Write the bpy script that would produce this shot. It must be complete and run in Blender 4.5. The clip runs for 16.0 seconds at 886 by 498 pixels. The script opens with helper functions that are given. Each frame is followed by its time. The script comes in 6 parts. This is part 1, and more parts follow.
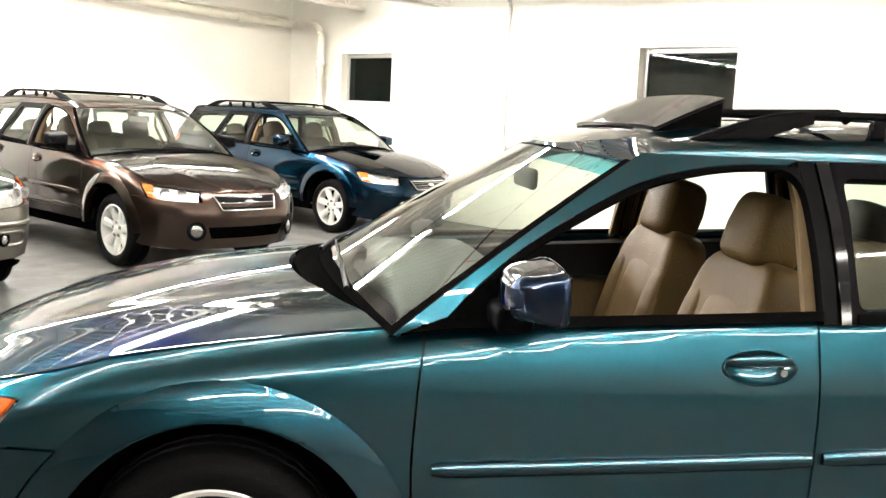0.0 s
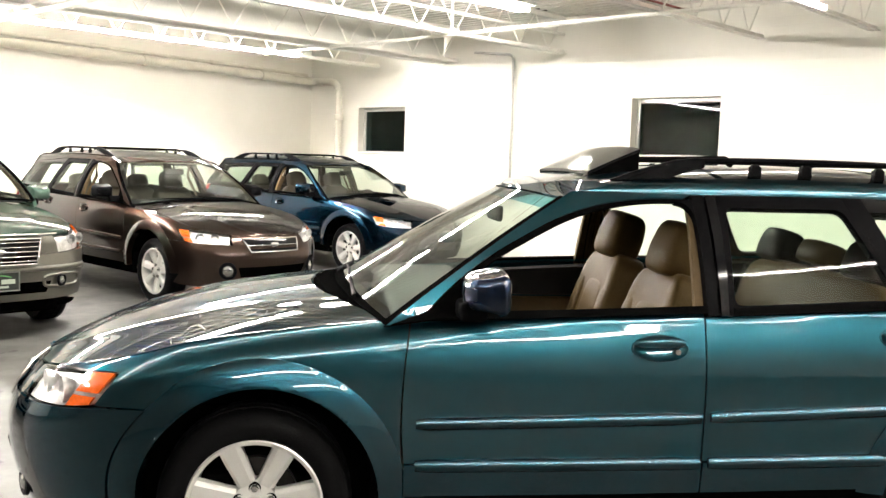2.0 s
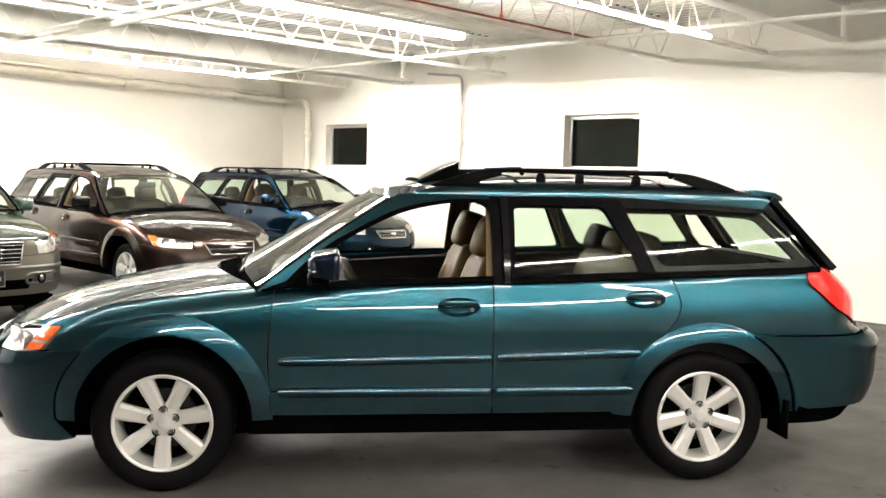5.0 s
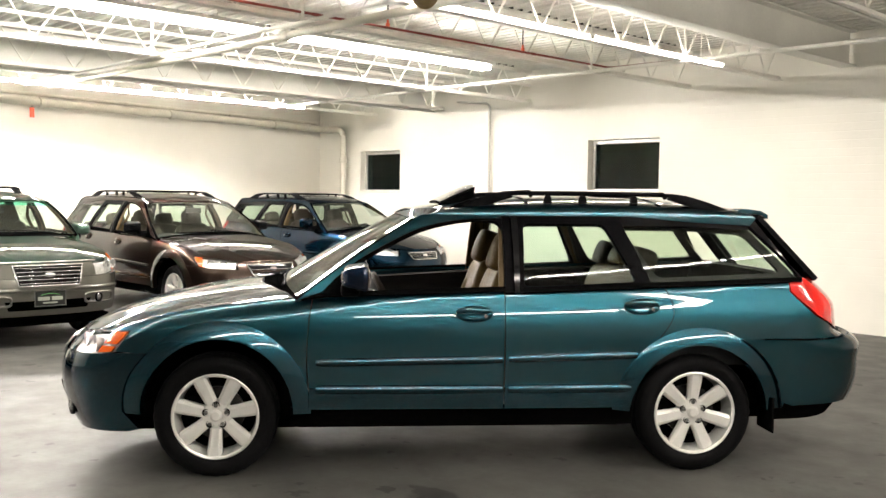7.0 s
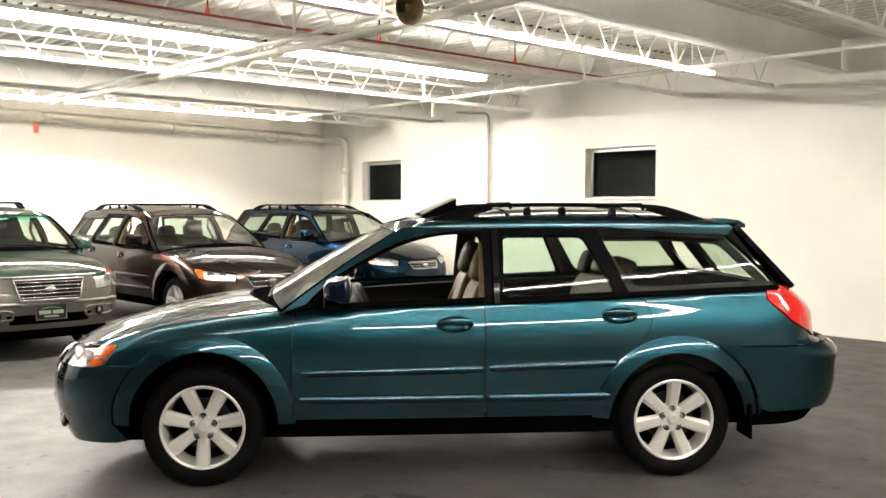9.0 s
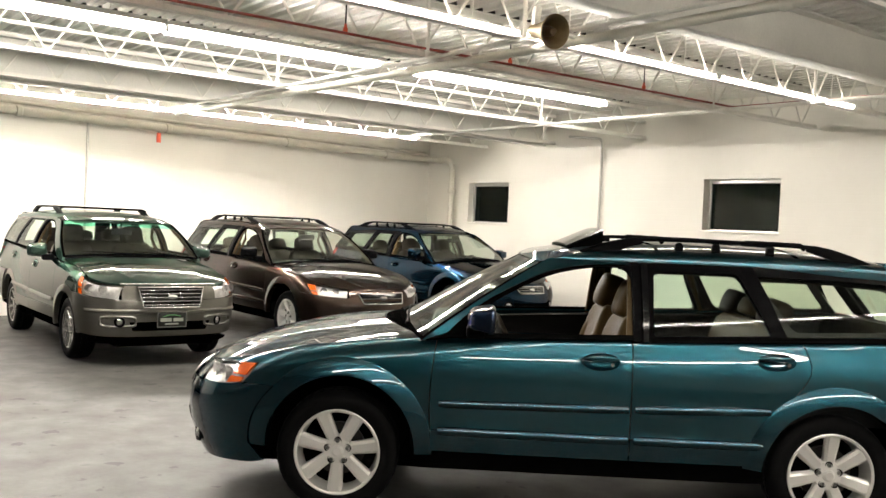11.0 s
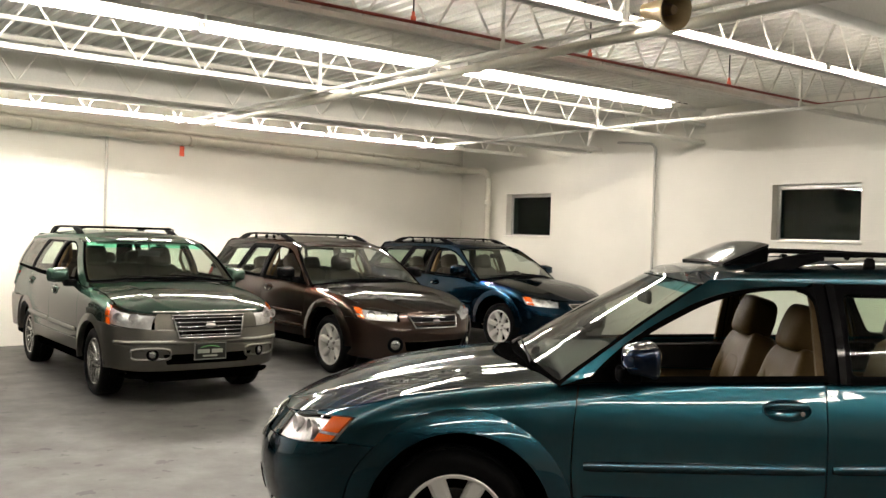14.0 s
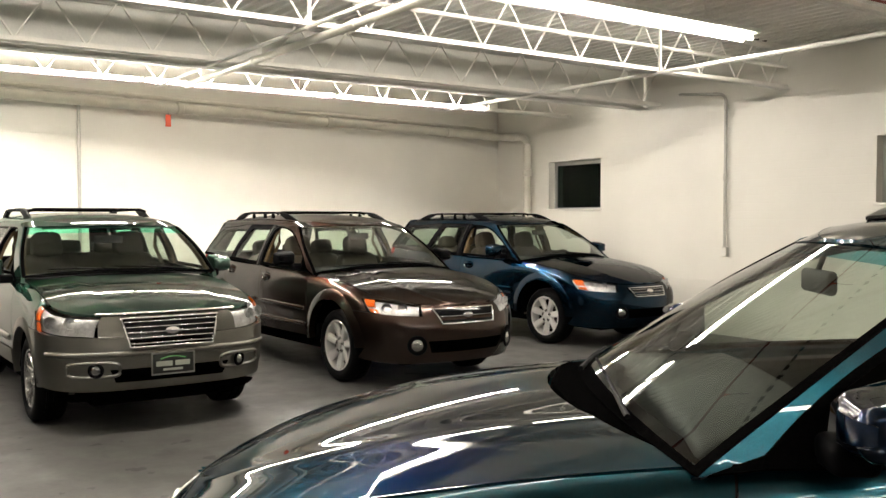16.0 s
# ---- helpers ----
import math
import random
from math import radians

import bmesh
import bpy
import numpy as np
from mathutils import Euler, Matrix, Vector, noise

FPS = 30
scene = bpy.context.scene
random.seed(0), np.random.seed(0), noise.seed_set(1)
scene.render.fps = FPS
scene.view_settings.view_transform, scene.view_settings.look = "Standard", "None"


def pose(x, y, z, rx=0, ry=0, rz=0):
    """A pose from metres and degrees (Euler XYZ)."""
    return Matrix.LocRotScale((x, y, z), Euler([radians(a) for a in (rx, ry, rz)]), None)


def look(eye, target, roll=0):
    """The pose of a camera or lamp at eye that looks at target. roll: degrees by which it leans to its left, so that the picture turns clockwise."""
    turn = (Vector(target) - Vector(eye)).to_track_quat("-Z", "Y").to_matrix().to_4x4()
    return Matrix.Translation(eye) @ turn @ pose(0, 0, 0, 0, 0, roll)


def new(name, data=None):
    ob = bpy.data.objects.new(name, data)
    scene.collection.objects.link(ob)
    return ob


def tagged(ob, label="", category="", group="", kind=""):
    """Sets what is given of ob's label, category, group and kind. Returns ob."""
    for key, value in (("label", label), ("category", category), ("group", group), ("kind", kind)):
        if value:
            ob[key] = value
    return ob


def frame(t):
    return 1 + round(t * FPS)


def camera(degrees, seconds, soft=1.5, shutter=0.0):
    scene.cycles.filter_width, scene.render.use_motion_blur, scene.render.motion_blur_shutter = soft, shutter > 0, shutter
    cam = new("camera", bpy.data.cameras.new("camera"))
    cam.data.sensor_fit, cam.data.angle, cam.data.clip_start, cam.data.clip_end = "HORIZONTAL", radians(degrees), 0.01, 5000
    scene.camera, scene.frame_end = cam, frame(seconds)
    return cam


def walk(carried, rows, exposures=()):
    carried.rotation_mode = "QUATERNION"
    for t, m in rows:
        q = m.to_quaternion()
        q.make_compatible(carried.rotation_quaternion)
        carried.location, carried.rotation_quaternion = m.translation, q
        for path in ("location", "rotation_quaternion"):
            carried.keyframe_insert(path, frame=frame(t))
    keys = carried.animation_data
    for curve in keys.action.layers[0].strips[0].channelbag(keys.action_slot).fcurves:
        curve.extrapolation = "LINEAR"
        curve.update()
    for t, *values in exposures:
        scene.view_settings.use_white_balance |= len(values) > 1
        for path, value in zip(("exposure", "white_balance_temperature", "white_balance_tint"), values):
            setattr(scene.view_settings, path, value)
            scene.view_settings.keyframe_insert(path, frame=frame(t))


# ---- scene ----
cam = camera(51.8, 16.0)
PATH = [
    (0, (1.858, -1.200, 1.515), (0.512, 0.251, 1.225), 2.8),
    (0.5, (2.057, -1.315, 1.526), (0.688, 0.119, 1.260), 2.3),
    (1, (2.206, -1.442, 1.540), (0.819, -0.022, 1.290), 1.8),
    (1.5, (2.355, -1.618, 1.534), (0.988, -0.175, 1.311), 1.5),
    (2, (2.549, -1.729, 1.531), (1.159, -0.304, 1.341), 1.8),
    (2.5, (2.793, -1.782, 1.525), (1.342, -0.421, 1.321), 2.1),
    (3, (3.034, -1.925, 1.531), (1.657, -0.489, 1.334), 1.4),
    (3.5, (3.261, -2.024, 1.550), (1.945, -0.532, 1.351), 0.8),
    (4, (3.501, -2.050, 1.529), (2.135, -0.603, 1.327), 1.4),
    (6.3, (4.217, -2.308, 1.551), (2.795, -0.905, 1.444), 1.2),
    (6.5, (4.262, -2.353, 1.549), (2.825, -0.966, 1.448), 1.1),
    (7, (4.372, -2.463, 1.532), (2.922, -1.090, 1.421), 0.8),
    (7.5, (4.481, -2.460, 1.550), (3.024, -1.095, 1.419), 0.3),
    (8, (4.566, -2.407, 1.560), (3.099, -1.052, 1.440), -0.1),
    (8.2, (4.566, -2.413, 1.555), (3.103, -1.054, 1.445), -0.1),
    (10.3, (4.537, -2.410, 1.587), (3.010, -1.121, 1.520), 1.3),
    (10.5, (4.471, -2.435, 1.588), (2.922, -1.172, 1.525), 1.8),
    (11, (4.229, -2.564, 1.603), (2.639, -1.352, 1.547), 2.7),
    (11.5, (3.988, -2.604, 1.591), (2.376, -1.421, 1.545), 2.7),
    (12, (3.741, -2.590, 1.596), (2.112, -1.430, 1.557), 2.1),
    (12.5, (3.509, -2.646, 1.592), (1.894, -1.467, 1.553), 2.4),
    (13, (3.383, -2.673, 1.614), (1.799, -1.452, 1.582), 2.4),
    (13.5, (3.351, -2.657, 1.615), (1.766, -1.438, 1.596), 2.1),
    (14, (3.093, -2.430, 1.597), (1.495, -1.228, 1.570), 1.7),
    (14.5, (2.311, -1.749, 1.538), (0.697, -0.569, 1.488), 1.2),
    (15, (1.758, -1.311, 1.512), (0.142, -0.134, 1.455), 0.6),
    (15.5, (1.556, -1.164, 1.510), (-0.067, 0.004, 1.445), 0.15),
    (16, (1.516, -1.150, 1.503), (-0.132, -0.018, 1.437), 0.0),
]
EXPOSURES = [(0.0, 0.82, 6250, 10), (2.0, 0.40, 6290, 10), (4.0, 0.40, 6300, 10), (7.0, 0.06, 6400, 10), (10.5, -0.28, 6430, 10), (12.5, -0.80, 6560, 10), (16.0, -0.86, 6560, 10)]
walk(cam, [(t, look(eye, target, roll)) for t, eye, target, roll in PATH], EXPOSURES)

# ---- world and light ----
world = bpy.data.worlds.new("night")
world.use_nodes = True
scene.world = world
world.node_tree.nodes["Background"].inputs[0].default_value = (0.012, 0.016, 0.022, 1)
world.node_tree.nodes["Background"].inputs[1].default_value = 0.6


# ---- materials ----
def material(name):
    m = bpy.data.materials.new(name)
    m.use_nodes = True
    return m, m.node_tree.nodes, m.node_tree.links, m.node_tree.nodes["Principled BSDF"]


def plain(name, colour, rough=0.5, metal=0.0, coat=0.0, grain=0.0, grain_scale=60.0, vary=0.0, vary_scale=3.0, bump=0.0, spec=0.5):
    """A surface with variation at two scales and a fine relief."""
    m, nodes, links, bsdf = material(name)
    bsdf.inputs["Base Color"].default_value = (*colour, 1)
    bsdf.inputs["Roughness"].default_value = rough
    bsdf.inputs["Metallic"].default_value = metal
    bsdf.inputs["Coat Weight"].default_value = coat
    bsdf.inputs["Coat Roughness"].default_value = 0.03
    bsdf.inputs["Specular IOR Level"].default_value = spec
    if grain or vary or bump:
        at = nodes.new("ShaderNodeTexCoord")
        fine = nodes.new("ShaderNodeTexNoise")
        fine.inputs["Scale"].default_value, fine.inputs["Detail"].default_value = grain_scale, 4
        broad = nodes.new("ShaderNodeTexNoise")
        broad.inputs["Scale"].default_value, broad.inputs["Detail"].default_value = vary_scale, 5
        links.new(at.outputs["Object"], fine.inputs["Vector"])
        links.new(at.outputs["Object"], broad.inputs["Vector"])
        colour_now = None
        for source, amount in ((fine, grain), (broad, vary)):
            if not amount:
                continue
            mix = nodes.new("ShaderNodeMix")
            mix.data_type = "RGBA"
            mix.blend_type = "MULTIPLY"
            ramp = nodes.new("ShaderNodeMapRange")
            ramp.inputs["From Min"].default_value, ramp.inputs["From Max"].default_value = 0.3, 0.7
            ramp.inputs["To Min"].default_value, ramp.inputs["To Max"].default_value = 1 - amount, 1 + amount * 0.5
            links.new(source.outputs["Fac"], ramp.inputs["Value"])
            mix.inputs["Factor"].default_value = 1
            if colour_now is None:
                mix.inputs["A"].default_value = (*colour, 1)
            else:
                links.new(colour_now, mix.inputs["A"])
            links.new(ramp.outputs["Result"], mix.inputs["B"])
            colour_now = mix.outputs["Result"]
        if colour_now is not None:
            links.new(colour_now, bsdf.inputs["Base Color"])
        if bump:
            relief = nodes.new("ShaderNodeBump")
            relief.inputs["Strength"].default_value, relief.inputs["Distance"].default_value = bump, 0.01
            links.new(fine.outputs["Fac"], relief.inputs["Height"])
            links.new(relief.outputs["Normal"], bsdf.inputs["Normal"])
    return m


def paint(name, colour, metal=1.0, rough=0.27, coat=1.0):
    """Metallic car paint: fine flakes under a clear coat."""
    m, nodes, links, bsdf = material(name)
    at = nodes.new("ShaderNodeTexCoord")
    flakes = nodes.new("ShaderNodeTexVoronoi")
    flakes.inputs["Scale"].default_value = 900
    links.new(at.outputs["Object"], flakes.inputs["Vector"])
    mix = nodes.new("ShaderNodeMix")
    mix.data_type = "RGBA"
    mix.inputs["A"].default_value = (*[c * 0.85 for c in colour], 1)
    mix.inputs["B"].default_value = (*[min(1, c * 1.3) for c in colour], 1)
    links.new(flakes.outputs["Color"], mix.inputs["Factor"])
    links.new(mix.outputs["Result"], bsdf.inputs["Base Color"])
    bsdf.inputs["Metallic"].default_value, bsdf.inputs["Roughness"].default_value = metal, rough
    bsdf.inputs["Coat Weight"].default_value, bsdf.inputs["Coat Roughness"].default_value = coat, 0.02
    bsdf.inputs["Coat IOR"].default_value = 1.52
    bsdf.inputs["Specular Tint"].default_value = (0.19, 0.19, 0.19, 1)
    peel = nodes.new("ShaderNodeTexNoise")
    peel.inputs["Scale"].default_value, peel.inputs["Detail"].default_value = 7, 2
    links.new(at.outputs["Object"], peel.inputs["Vector"])
    relief = nodes.new("ShaderNodeBump")
    relief.inputs["Strength"].default_value, relief.inputs["Distance"].default_value = 0.005, 0.02
    links.new(peel.outputs["Fac"], relief.inputs["Height"])
    links.new(relief.outputs["Normal"], bsdf.inputs["Coat Normal"])
    return m


def glass(name, tint=(0.8, 0.9, 0.86), clear=0.9, sheen_min=0.05, sheen_edge=0.9):
    """Thin sheet glass: a clear, tinted pass-through with a sharp reflection."""
    m, nodes, links, bsdf = material(name)
    nodes.remove(bsdf)
    clear_node = nodes.new("ShaderNodeBsdfTransparent")
    clear_node.inputs["Color"].default_value = (*[c * clear for c in tint], 1)
    gloss = nodes.new("ShaderNodeBsdfGlossy")
    gloss.inputs["Roughness"].default_value = 0.01
    facing = nodes.new("ShaderNodeLayerWeight")
    facing.inputs["Blend"].default_value = 0.5
    steep = nodes.new("ShaderNodeMath")
    steep.operation = "POWER"
    steep.inputs[1].default_value = 5.0
    sheen = nodes.new("ShaderNodeMath")
    sheen.operation, sheen.use_clamp = "MULTIPLY_ADD", True
    sheen.inputs[1].default_value, sheen.inputs[2].default_value = sheen_edge, sheen_min
    links.new(facing.outputs["Facing"], steep.inputs[0])
    links.new(steep.outputs[0], sheen.inputs[0])
    mix = nodes.new("ShaderNodeMixShader")
    links.new(sheen.outputs[0], mix.inputs["Fac"])
    links.new(clear_node.outputs["BSDF"], mix.inputs[1])
    links.new(gloss.outputs["BSDF"], mix.inputs[2])
    links.new(mix.outputs["Shader"], nodes["Material Output"].inputs["Surface"])
    return m


def glow(name, colour, strength):
    m, nodes, links, bsdf = material(name)
    nodes.remove(bsdf)
    lamp = nodes.new("ShaderNodeEmission")
    lamp.inputs["Color"].default_value, lamp.inputs["Strength"].default_value = (*colour, 1), strength
    links.new(lamp.outputs["Emission"], nodes["Material Output"].inputs["Surface"])
    return m


def wall_paint(name, colour, along=0):
    """White-painted block wall: faint courses, roller texture, a few stains. along: the axis of the courses."""
    m, nodes, links, bsdf = material(name)
    at = nodes.new("ShaderNodeTexCoord")
    swap = nodes.new("ShaderNodeSeparateXYZ")
    join = nodes.new("ShaderNodeCombineXYZ")
    links.new(at.outputs["Object"], swap.inputs[0])
    links.new(swap.outputs[along], join.inputs["X"])
    links.new(swap.outputs["Z"], join.inputs["Y"])
    bricks = nodes.new("ShaderNodeTexBrick")
    bricks.inputs["Scale"].default_value = 1.0
    bricks.inputs["Brick Width"].default_value, bricks.inputs["Row Height"].default_value = 0.4, 0.1
    bricks.inputs["Mortar Size"].default_value, bricks.inputs["Mortar Smooth"].default_value = 0.006, 0.6
    links.new(join.outputs["Vector"], bricks.inputs["Vector"])
    fine, broad = nodes.new("ShaderNodeTexNoise"), nodes.new("ShaderNodeTexNoise")
    fine.inputs["Scale"].default_value, fine.inputs["Detail"].default_value = 45, 5
    broad.inputs["Scale"].default_value, broad.inputs["Detail"].default_value = 0.8, 6
    links.new(at.outputs["Object"], fine.inputs["Vector"])
    links.new(at.outputs["Object"], broad.inputs["Vector"])
    shade = nodes.new("ShaderNodeMapRange")
    shade.inputs["From Min"].default_value, shade.inputs["From Max"].default_value = 0.3, 0.7
    shade.inputs["To Min"].default_value, shade.inputs["To Max"].default_value = 0.93, 1.03
    links.new(broad.outputs["Fac"], shade.inputs["Value"])
    mix = nodes.new("ShaderNodeMix")
    mix.data_type, mix.blend_type = "RGBA", "MULTIPLY"
    mix.inputs["Factor"].default_value = 1
    mix.inputs["A"].default_value = (*colour, 1)
    links.new(shade.outputs["Result"], mix.inputs["B"])
    links.new(mix.outputs["Result"], bsdf.inputs["Base Color"])
    bsdf.inputs["Roughness"].default_value = 0.55
    one, two = nodes.new("ShaderNodeBump"), nodes.new("ShaderNodeBump")
    one.inputs["Strength"].default_value, one.inputs["Distance"].default_value = 0.25, 0.004
    one.invert = True
    two.inputs["Strength"].default_value, two.inputs["Distance"].default_value = 0.15, 0.006
    links.new(bricks.outputs["Fac"], one.inputs["Height"])
    links.new(fine.outputs["Fac"], two.inputs["Height"])
    links.new(one.outputs["Normal"], two.inputs["Normal"])
    links.new(two.outputs["Normal"], bsdf.inputs["Normal"])
    return m


def concrete(name):
    """Grey sealed concrete floor with blotches, dark stains, scuffs and hairline cracks."""
    m, nodes, links, bsdf = material(name)
    at = nodes.new("ShaderNodeTexCoord")

    def noise_node(scale, detail, rough=0.55):
        n = nodes.new("ShaderNodeTexNoise")
        n.inputs["Scale"].default_value, n.inputs["Detail"].default_value, n.inputs["Roughness"].default_value = scale, detail, rough
        links.new(at.outputs["Object"], n.inputs["Vector"])
        return n.outputs["Fac"]

    def span(value, a, b, c, d):
        r = nodes.new("ShaderNodeMapRange")
        for key, v in zip(("From Min", "From Max", "To Min", "To Max"), (a, b, c, d)):
            r.inputs[key].default_value = v
        links.new(value, r.inputs["Value"])
        return r.outputs["Result"]

    def times(a, b):
        n = nodes.new("ShaderNodeMath")
        n.operation = "MULTIPLY"
        links.new(a, n.inputs[0])
        links.new(b, n.inputs[1])
        return n.outputs[0]

    def spots(scale, reach, share, dark):
        """Scattered ragged blotches: one cell in so many carries a stain of its own size."""
        warp = nodes.new("ShaderNodeTexNoise")
        warp.inputs["Scale"].default_value, warp.inputs["Detail"].default_value = scale * 4, 5
        links.new(at.outputs["Object"], warp.inputs["Vector"])
        bent = nodes.new("ShaderNodeMix")
        bent.data_type, bent.blend_type = "RGBA", "LINEAR_LIGHT"
        bent.inputs["Factor"].default_value = 0.34 / scale
        links.new(at.outputs["Object"], bent.inputs["A"])
        links.new(warp.outputs["Color"], bent.inputs["B"])
        cells = nodes.new("ShaderNodeTexVoronoi")
        cells.voronoi_dimensions = "2D"
        cells.inputs["Scale"].default_value = scale
        links.new(bent.outputs["Result"], cells.inputs["Vector"])
        pick = nodes.new("ShaderNodeSeparateColor")
        links.new(cells.outputs["Color"], pick.inputs["Color"])
        size = span(pick.outputs["Red"], 1 - share, 1.0, 0.0, reach)
        gap = nodes.new("ShaderNodeMath")
        gap.operation = "SUBTRACT"
        links.new(cells.outputs["Distance"], gap.inputs[0])
        links.new(size, gap.inputs[1])
        return span(gap.outputs[0], -0.03, 0.015, dark, 1.0)

    tone = times(span(noise_node(0.7, 6), 0.3, 0.7, 0.90, 1.08), span(noise_node(30, 5), 0.3, 0.7, 0.93, 1.05))
    scuffs = span(noise_node(2.4, 6, 0.7), 0.58, 0.68, 1.0, 0.66)
    tone = times(times(tone, scuffs), times(spots(0.9, 0.20, 0.45, 0.24), times(spots(4.0, 0.22, 0.16, 0.30), spots(8.0, 0.22, 0.10, 0.40))))
    mix = nodes.new("ShaderNodeMix")
    mix.data_type, mix.blend_type = "RGBA", "MULTIPLY"
    mix.inputs["Factor"].default_value = 1
    mix.inputs["A"].default_value = (0.060, 0.059, 0.054, 1)
    links.new(tone, mix.inputs["B"])
    links.new(mix.outputs["Result"], bsdf.inputs["Base Color"])
    links.new(span(noise_node(3.0, 5), 0.3, 0.7, 0.46, 0.64), bsdf.inputs["Roughness"])
    bsdf.inputs["Specular IOR Level"].default_value = 0.38
    relief = nodes.new("ShaderNodeBump")
    relief.inputs["Strength"].default_value, relief.inputs["Distance"].default_value = 0.12, 0.01
    links.new(noise_node(14, 5), relief.inputs["Height"])
    links.new(relief.outputs["Normal"], bsdf.inputs["Normal"])
    return m


M_WALL_X = wall_paint("white painted block, courses along x", (0.87, 0.845, 0.775), 0)
M_WALL_Y = wall_paint("white painted block, courses along y", (0.87, 0.845, 0.775), 1)
M_FLOOR = concrete("sealed grey concrete")
M_DECK = plain("off-white painted steel deck", (0.86, 0.845, 0.79), 0.5, grain=0.08, vary=0.12, vary_scale=1.5)
M_STEEL = plain("off-white painted steel", (0.86, 0.84, 0.78), 0.42, grain=0.06, vary=0.1, vary_scale=4, bump=0.05)
M_BEAM = plain("pale grey painted beam", (0.78, 0.77, 0.72), 0.5, grain=0.05, vary=0.1, vary_scale=1.2)
# Unseen closing walls: the grey puts dimness into the car reflections.
M_EAST_DIM = plain("unseen wall, dimmed to mid grey", (0.26, 0.254, 0.235), 0.6, grain=0.08, vary=0.15, vary_scale=0.8)
M_SOUTH_DIM = plain("unseen wall, dimmed to dark grey", (0.10, 0.098, 0.09), 0.6, grain=0.08, vary=0.15, vary_scale=0.8)
# Near-black colour for the shade seen in the hollow deck flutes.
M_FLUTE_SHADE = plain("dark grey flute shade", (0.03, 0.029, 0.027), 0.9, vary=0.2)
M_PIPE = plain("cream painted pipe", (0.74, 0.71, 0.62), 0.38, grain=0.05, vary=0.08, vary_scale=5)
M_RED = plain("red painted pipe", (0.24, 0.040, 0.028), 0.4, vary=0.2, vary_scale=6)
M_TAG = plain("orange red plastic tag", (0.75, 0.11, 0.05), 0.4, vary=0.1)
M_ALU = plain("brushed aluminium", (0.62, 0.62, 0.60), 0.34, metal=0.8, grain=0.08, grain_scale=200)
M_GALV = plain("galvanised conduit", (0.55, 0.54, 0.5), 0.42, metal=0.4, grain=0.1, vary=0.1)
M_HORN = plain("tan painted horn metal", (0.40, 0.30, 0.16), 0.4, metal=0.3, vary=0.25, vary_scale=8, grain=0.1)
M_HORN_IN = plain("dark bronze horn throat", (0.16, 0.11, 0.06), 0.4, metal=0.5, vary=0.2)
M_NIGHT = plain("night outside", (0.006, 0.010, 0.009), 0.7, vary=0.5, vary_scale=2)
M_PANE = glass("window pane", (0.55, 0.7, 0.66), 0.6, 0.02)
M_TUBE = glow("fluorescent tube", (1.0, 0.925, 0.82), 185.0)
# Eastern rows out of view, set weaker to balance light on the teal car.
M_TUBE_EAST = glow("weaker fluorescent tube", (1.0, 0.915, 0.80), 114.0)
M_TUBE_SLIM = glow("slim fluorescent tube", (1.0, 0.915, 0.80), 105.0)
M_TUBE_WALL = glow("brighter fluorescent tube", (1.0, 0.925, 0.83), 960.0)
M_HOUSING = plain("white enamel reflector", (0.82, 0.81, 0.77), 0.3, vary=0.05)
M_RUBBER = plain("black rubber", (0.003, 0.003, 0.003), 0.85, spec=0.0, grain=0.2, grain_scale=120, bump=0.15)
M_TYRE = plain("worn tyre rubber", (0.0042, 0.0042, 0.0045), 0.6, spec=0.04, grain=0.2, grain_scale=120, vary=0.15, bump=0.15)
M_BLACK = plain("black plastic trim", (0.0035, 0.0035, 0.004), 0.5, spec=0.02, grain=0.15, grain_scale=200, vary=0.1)
M_GLOSS = plain("gloss black trim", (0.003, 0.003, 0.004), 0.09, spec=0.22, vary=0.1)
M_UNDER = plain("black underbody", (0.0015, 0.0015, 0.0015), 0.95, vary=0.3, spec=0.0)
M_ALLOY = plain("silver painted alloy", (0.72, 0.71, 0.68), 0.30, metal=0.45, coat=0.4, grain=0.05, grain_scale=300, vary=0.06)
M_ALLOY_GREY = plain("grey polished alloy", (0.36, 0.355, 0.34), 0.22, metal=0.8, coat=0.5, grain=0.05, grain_scale=300, vary=0.1)
M_DISC = plain("machined brake disc", (0.045, 0.042, 0.04), 0.35, metal=0.9, grain=0.2, vary=0.2)
M_CHROME = plain("chrome", (0.85, 0.85, 0.84), 0.08, metal=1.0, vary=0.02)
M_CHROME_DULL = plain("dull chrome", (0.50, 0.50, 0.49), 0.2, metal=1.0, vary=0.05)
M_LEATHER = plain("tan leather", (0.062, 0.039, 0.0145), 0.5, spec=0.08, grain=0.12, grain_scale=140, vary=0.12, vary_scale=5, bump=0.2)
M_LEATHER_DARK = plain("dark brown leather", (0.016, 0.012, 0.009), 0.5, spec=0.06, grain=0.12, grain_scale=140, bump=0.2)
M_TRIM_TAN = plain("tan moulded trim", (0.10, 0.068, 0.034), 0.55, spec=0.12, grain=0.1, vary=0.08, bump=0.1)
M_TRIM_DARK = plain("charcoal moulded trim", (0.010, 0.010, 0.011), 0.6, spec=0.25, grain=0.15, vary=0.1, bump=0.1)
M_CARPET = plain("taupe carpet", (0.12, 0.10, 0.075), 0.95, grain=0.3, grain_scale=250, bump=0.3)
M_CLOTH = plain("taupe seat cloth", (0.06, 0.05, 0.036), 0.85, grain=0.15, grain_scale=200, bump=0.2)
M_LINER = plain("pale headliner cloth", (0.34, 0.31, 0.25), 0.9, grain=0.08, grain_scale=200)
M_GLASS = glass("side glass", (0.82, 0.94, 0.85), 0.92, 0.032)
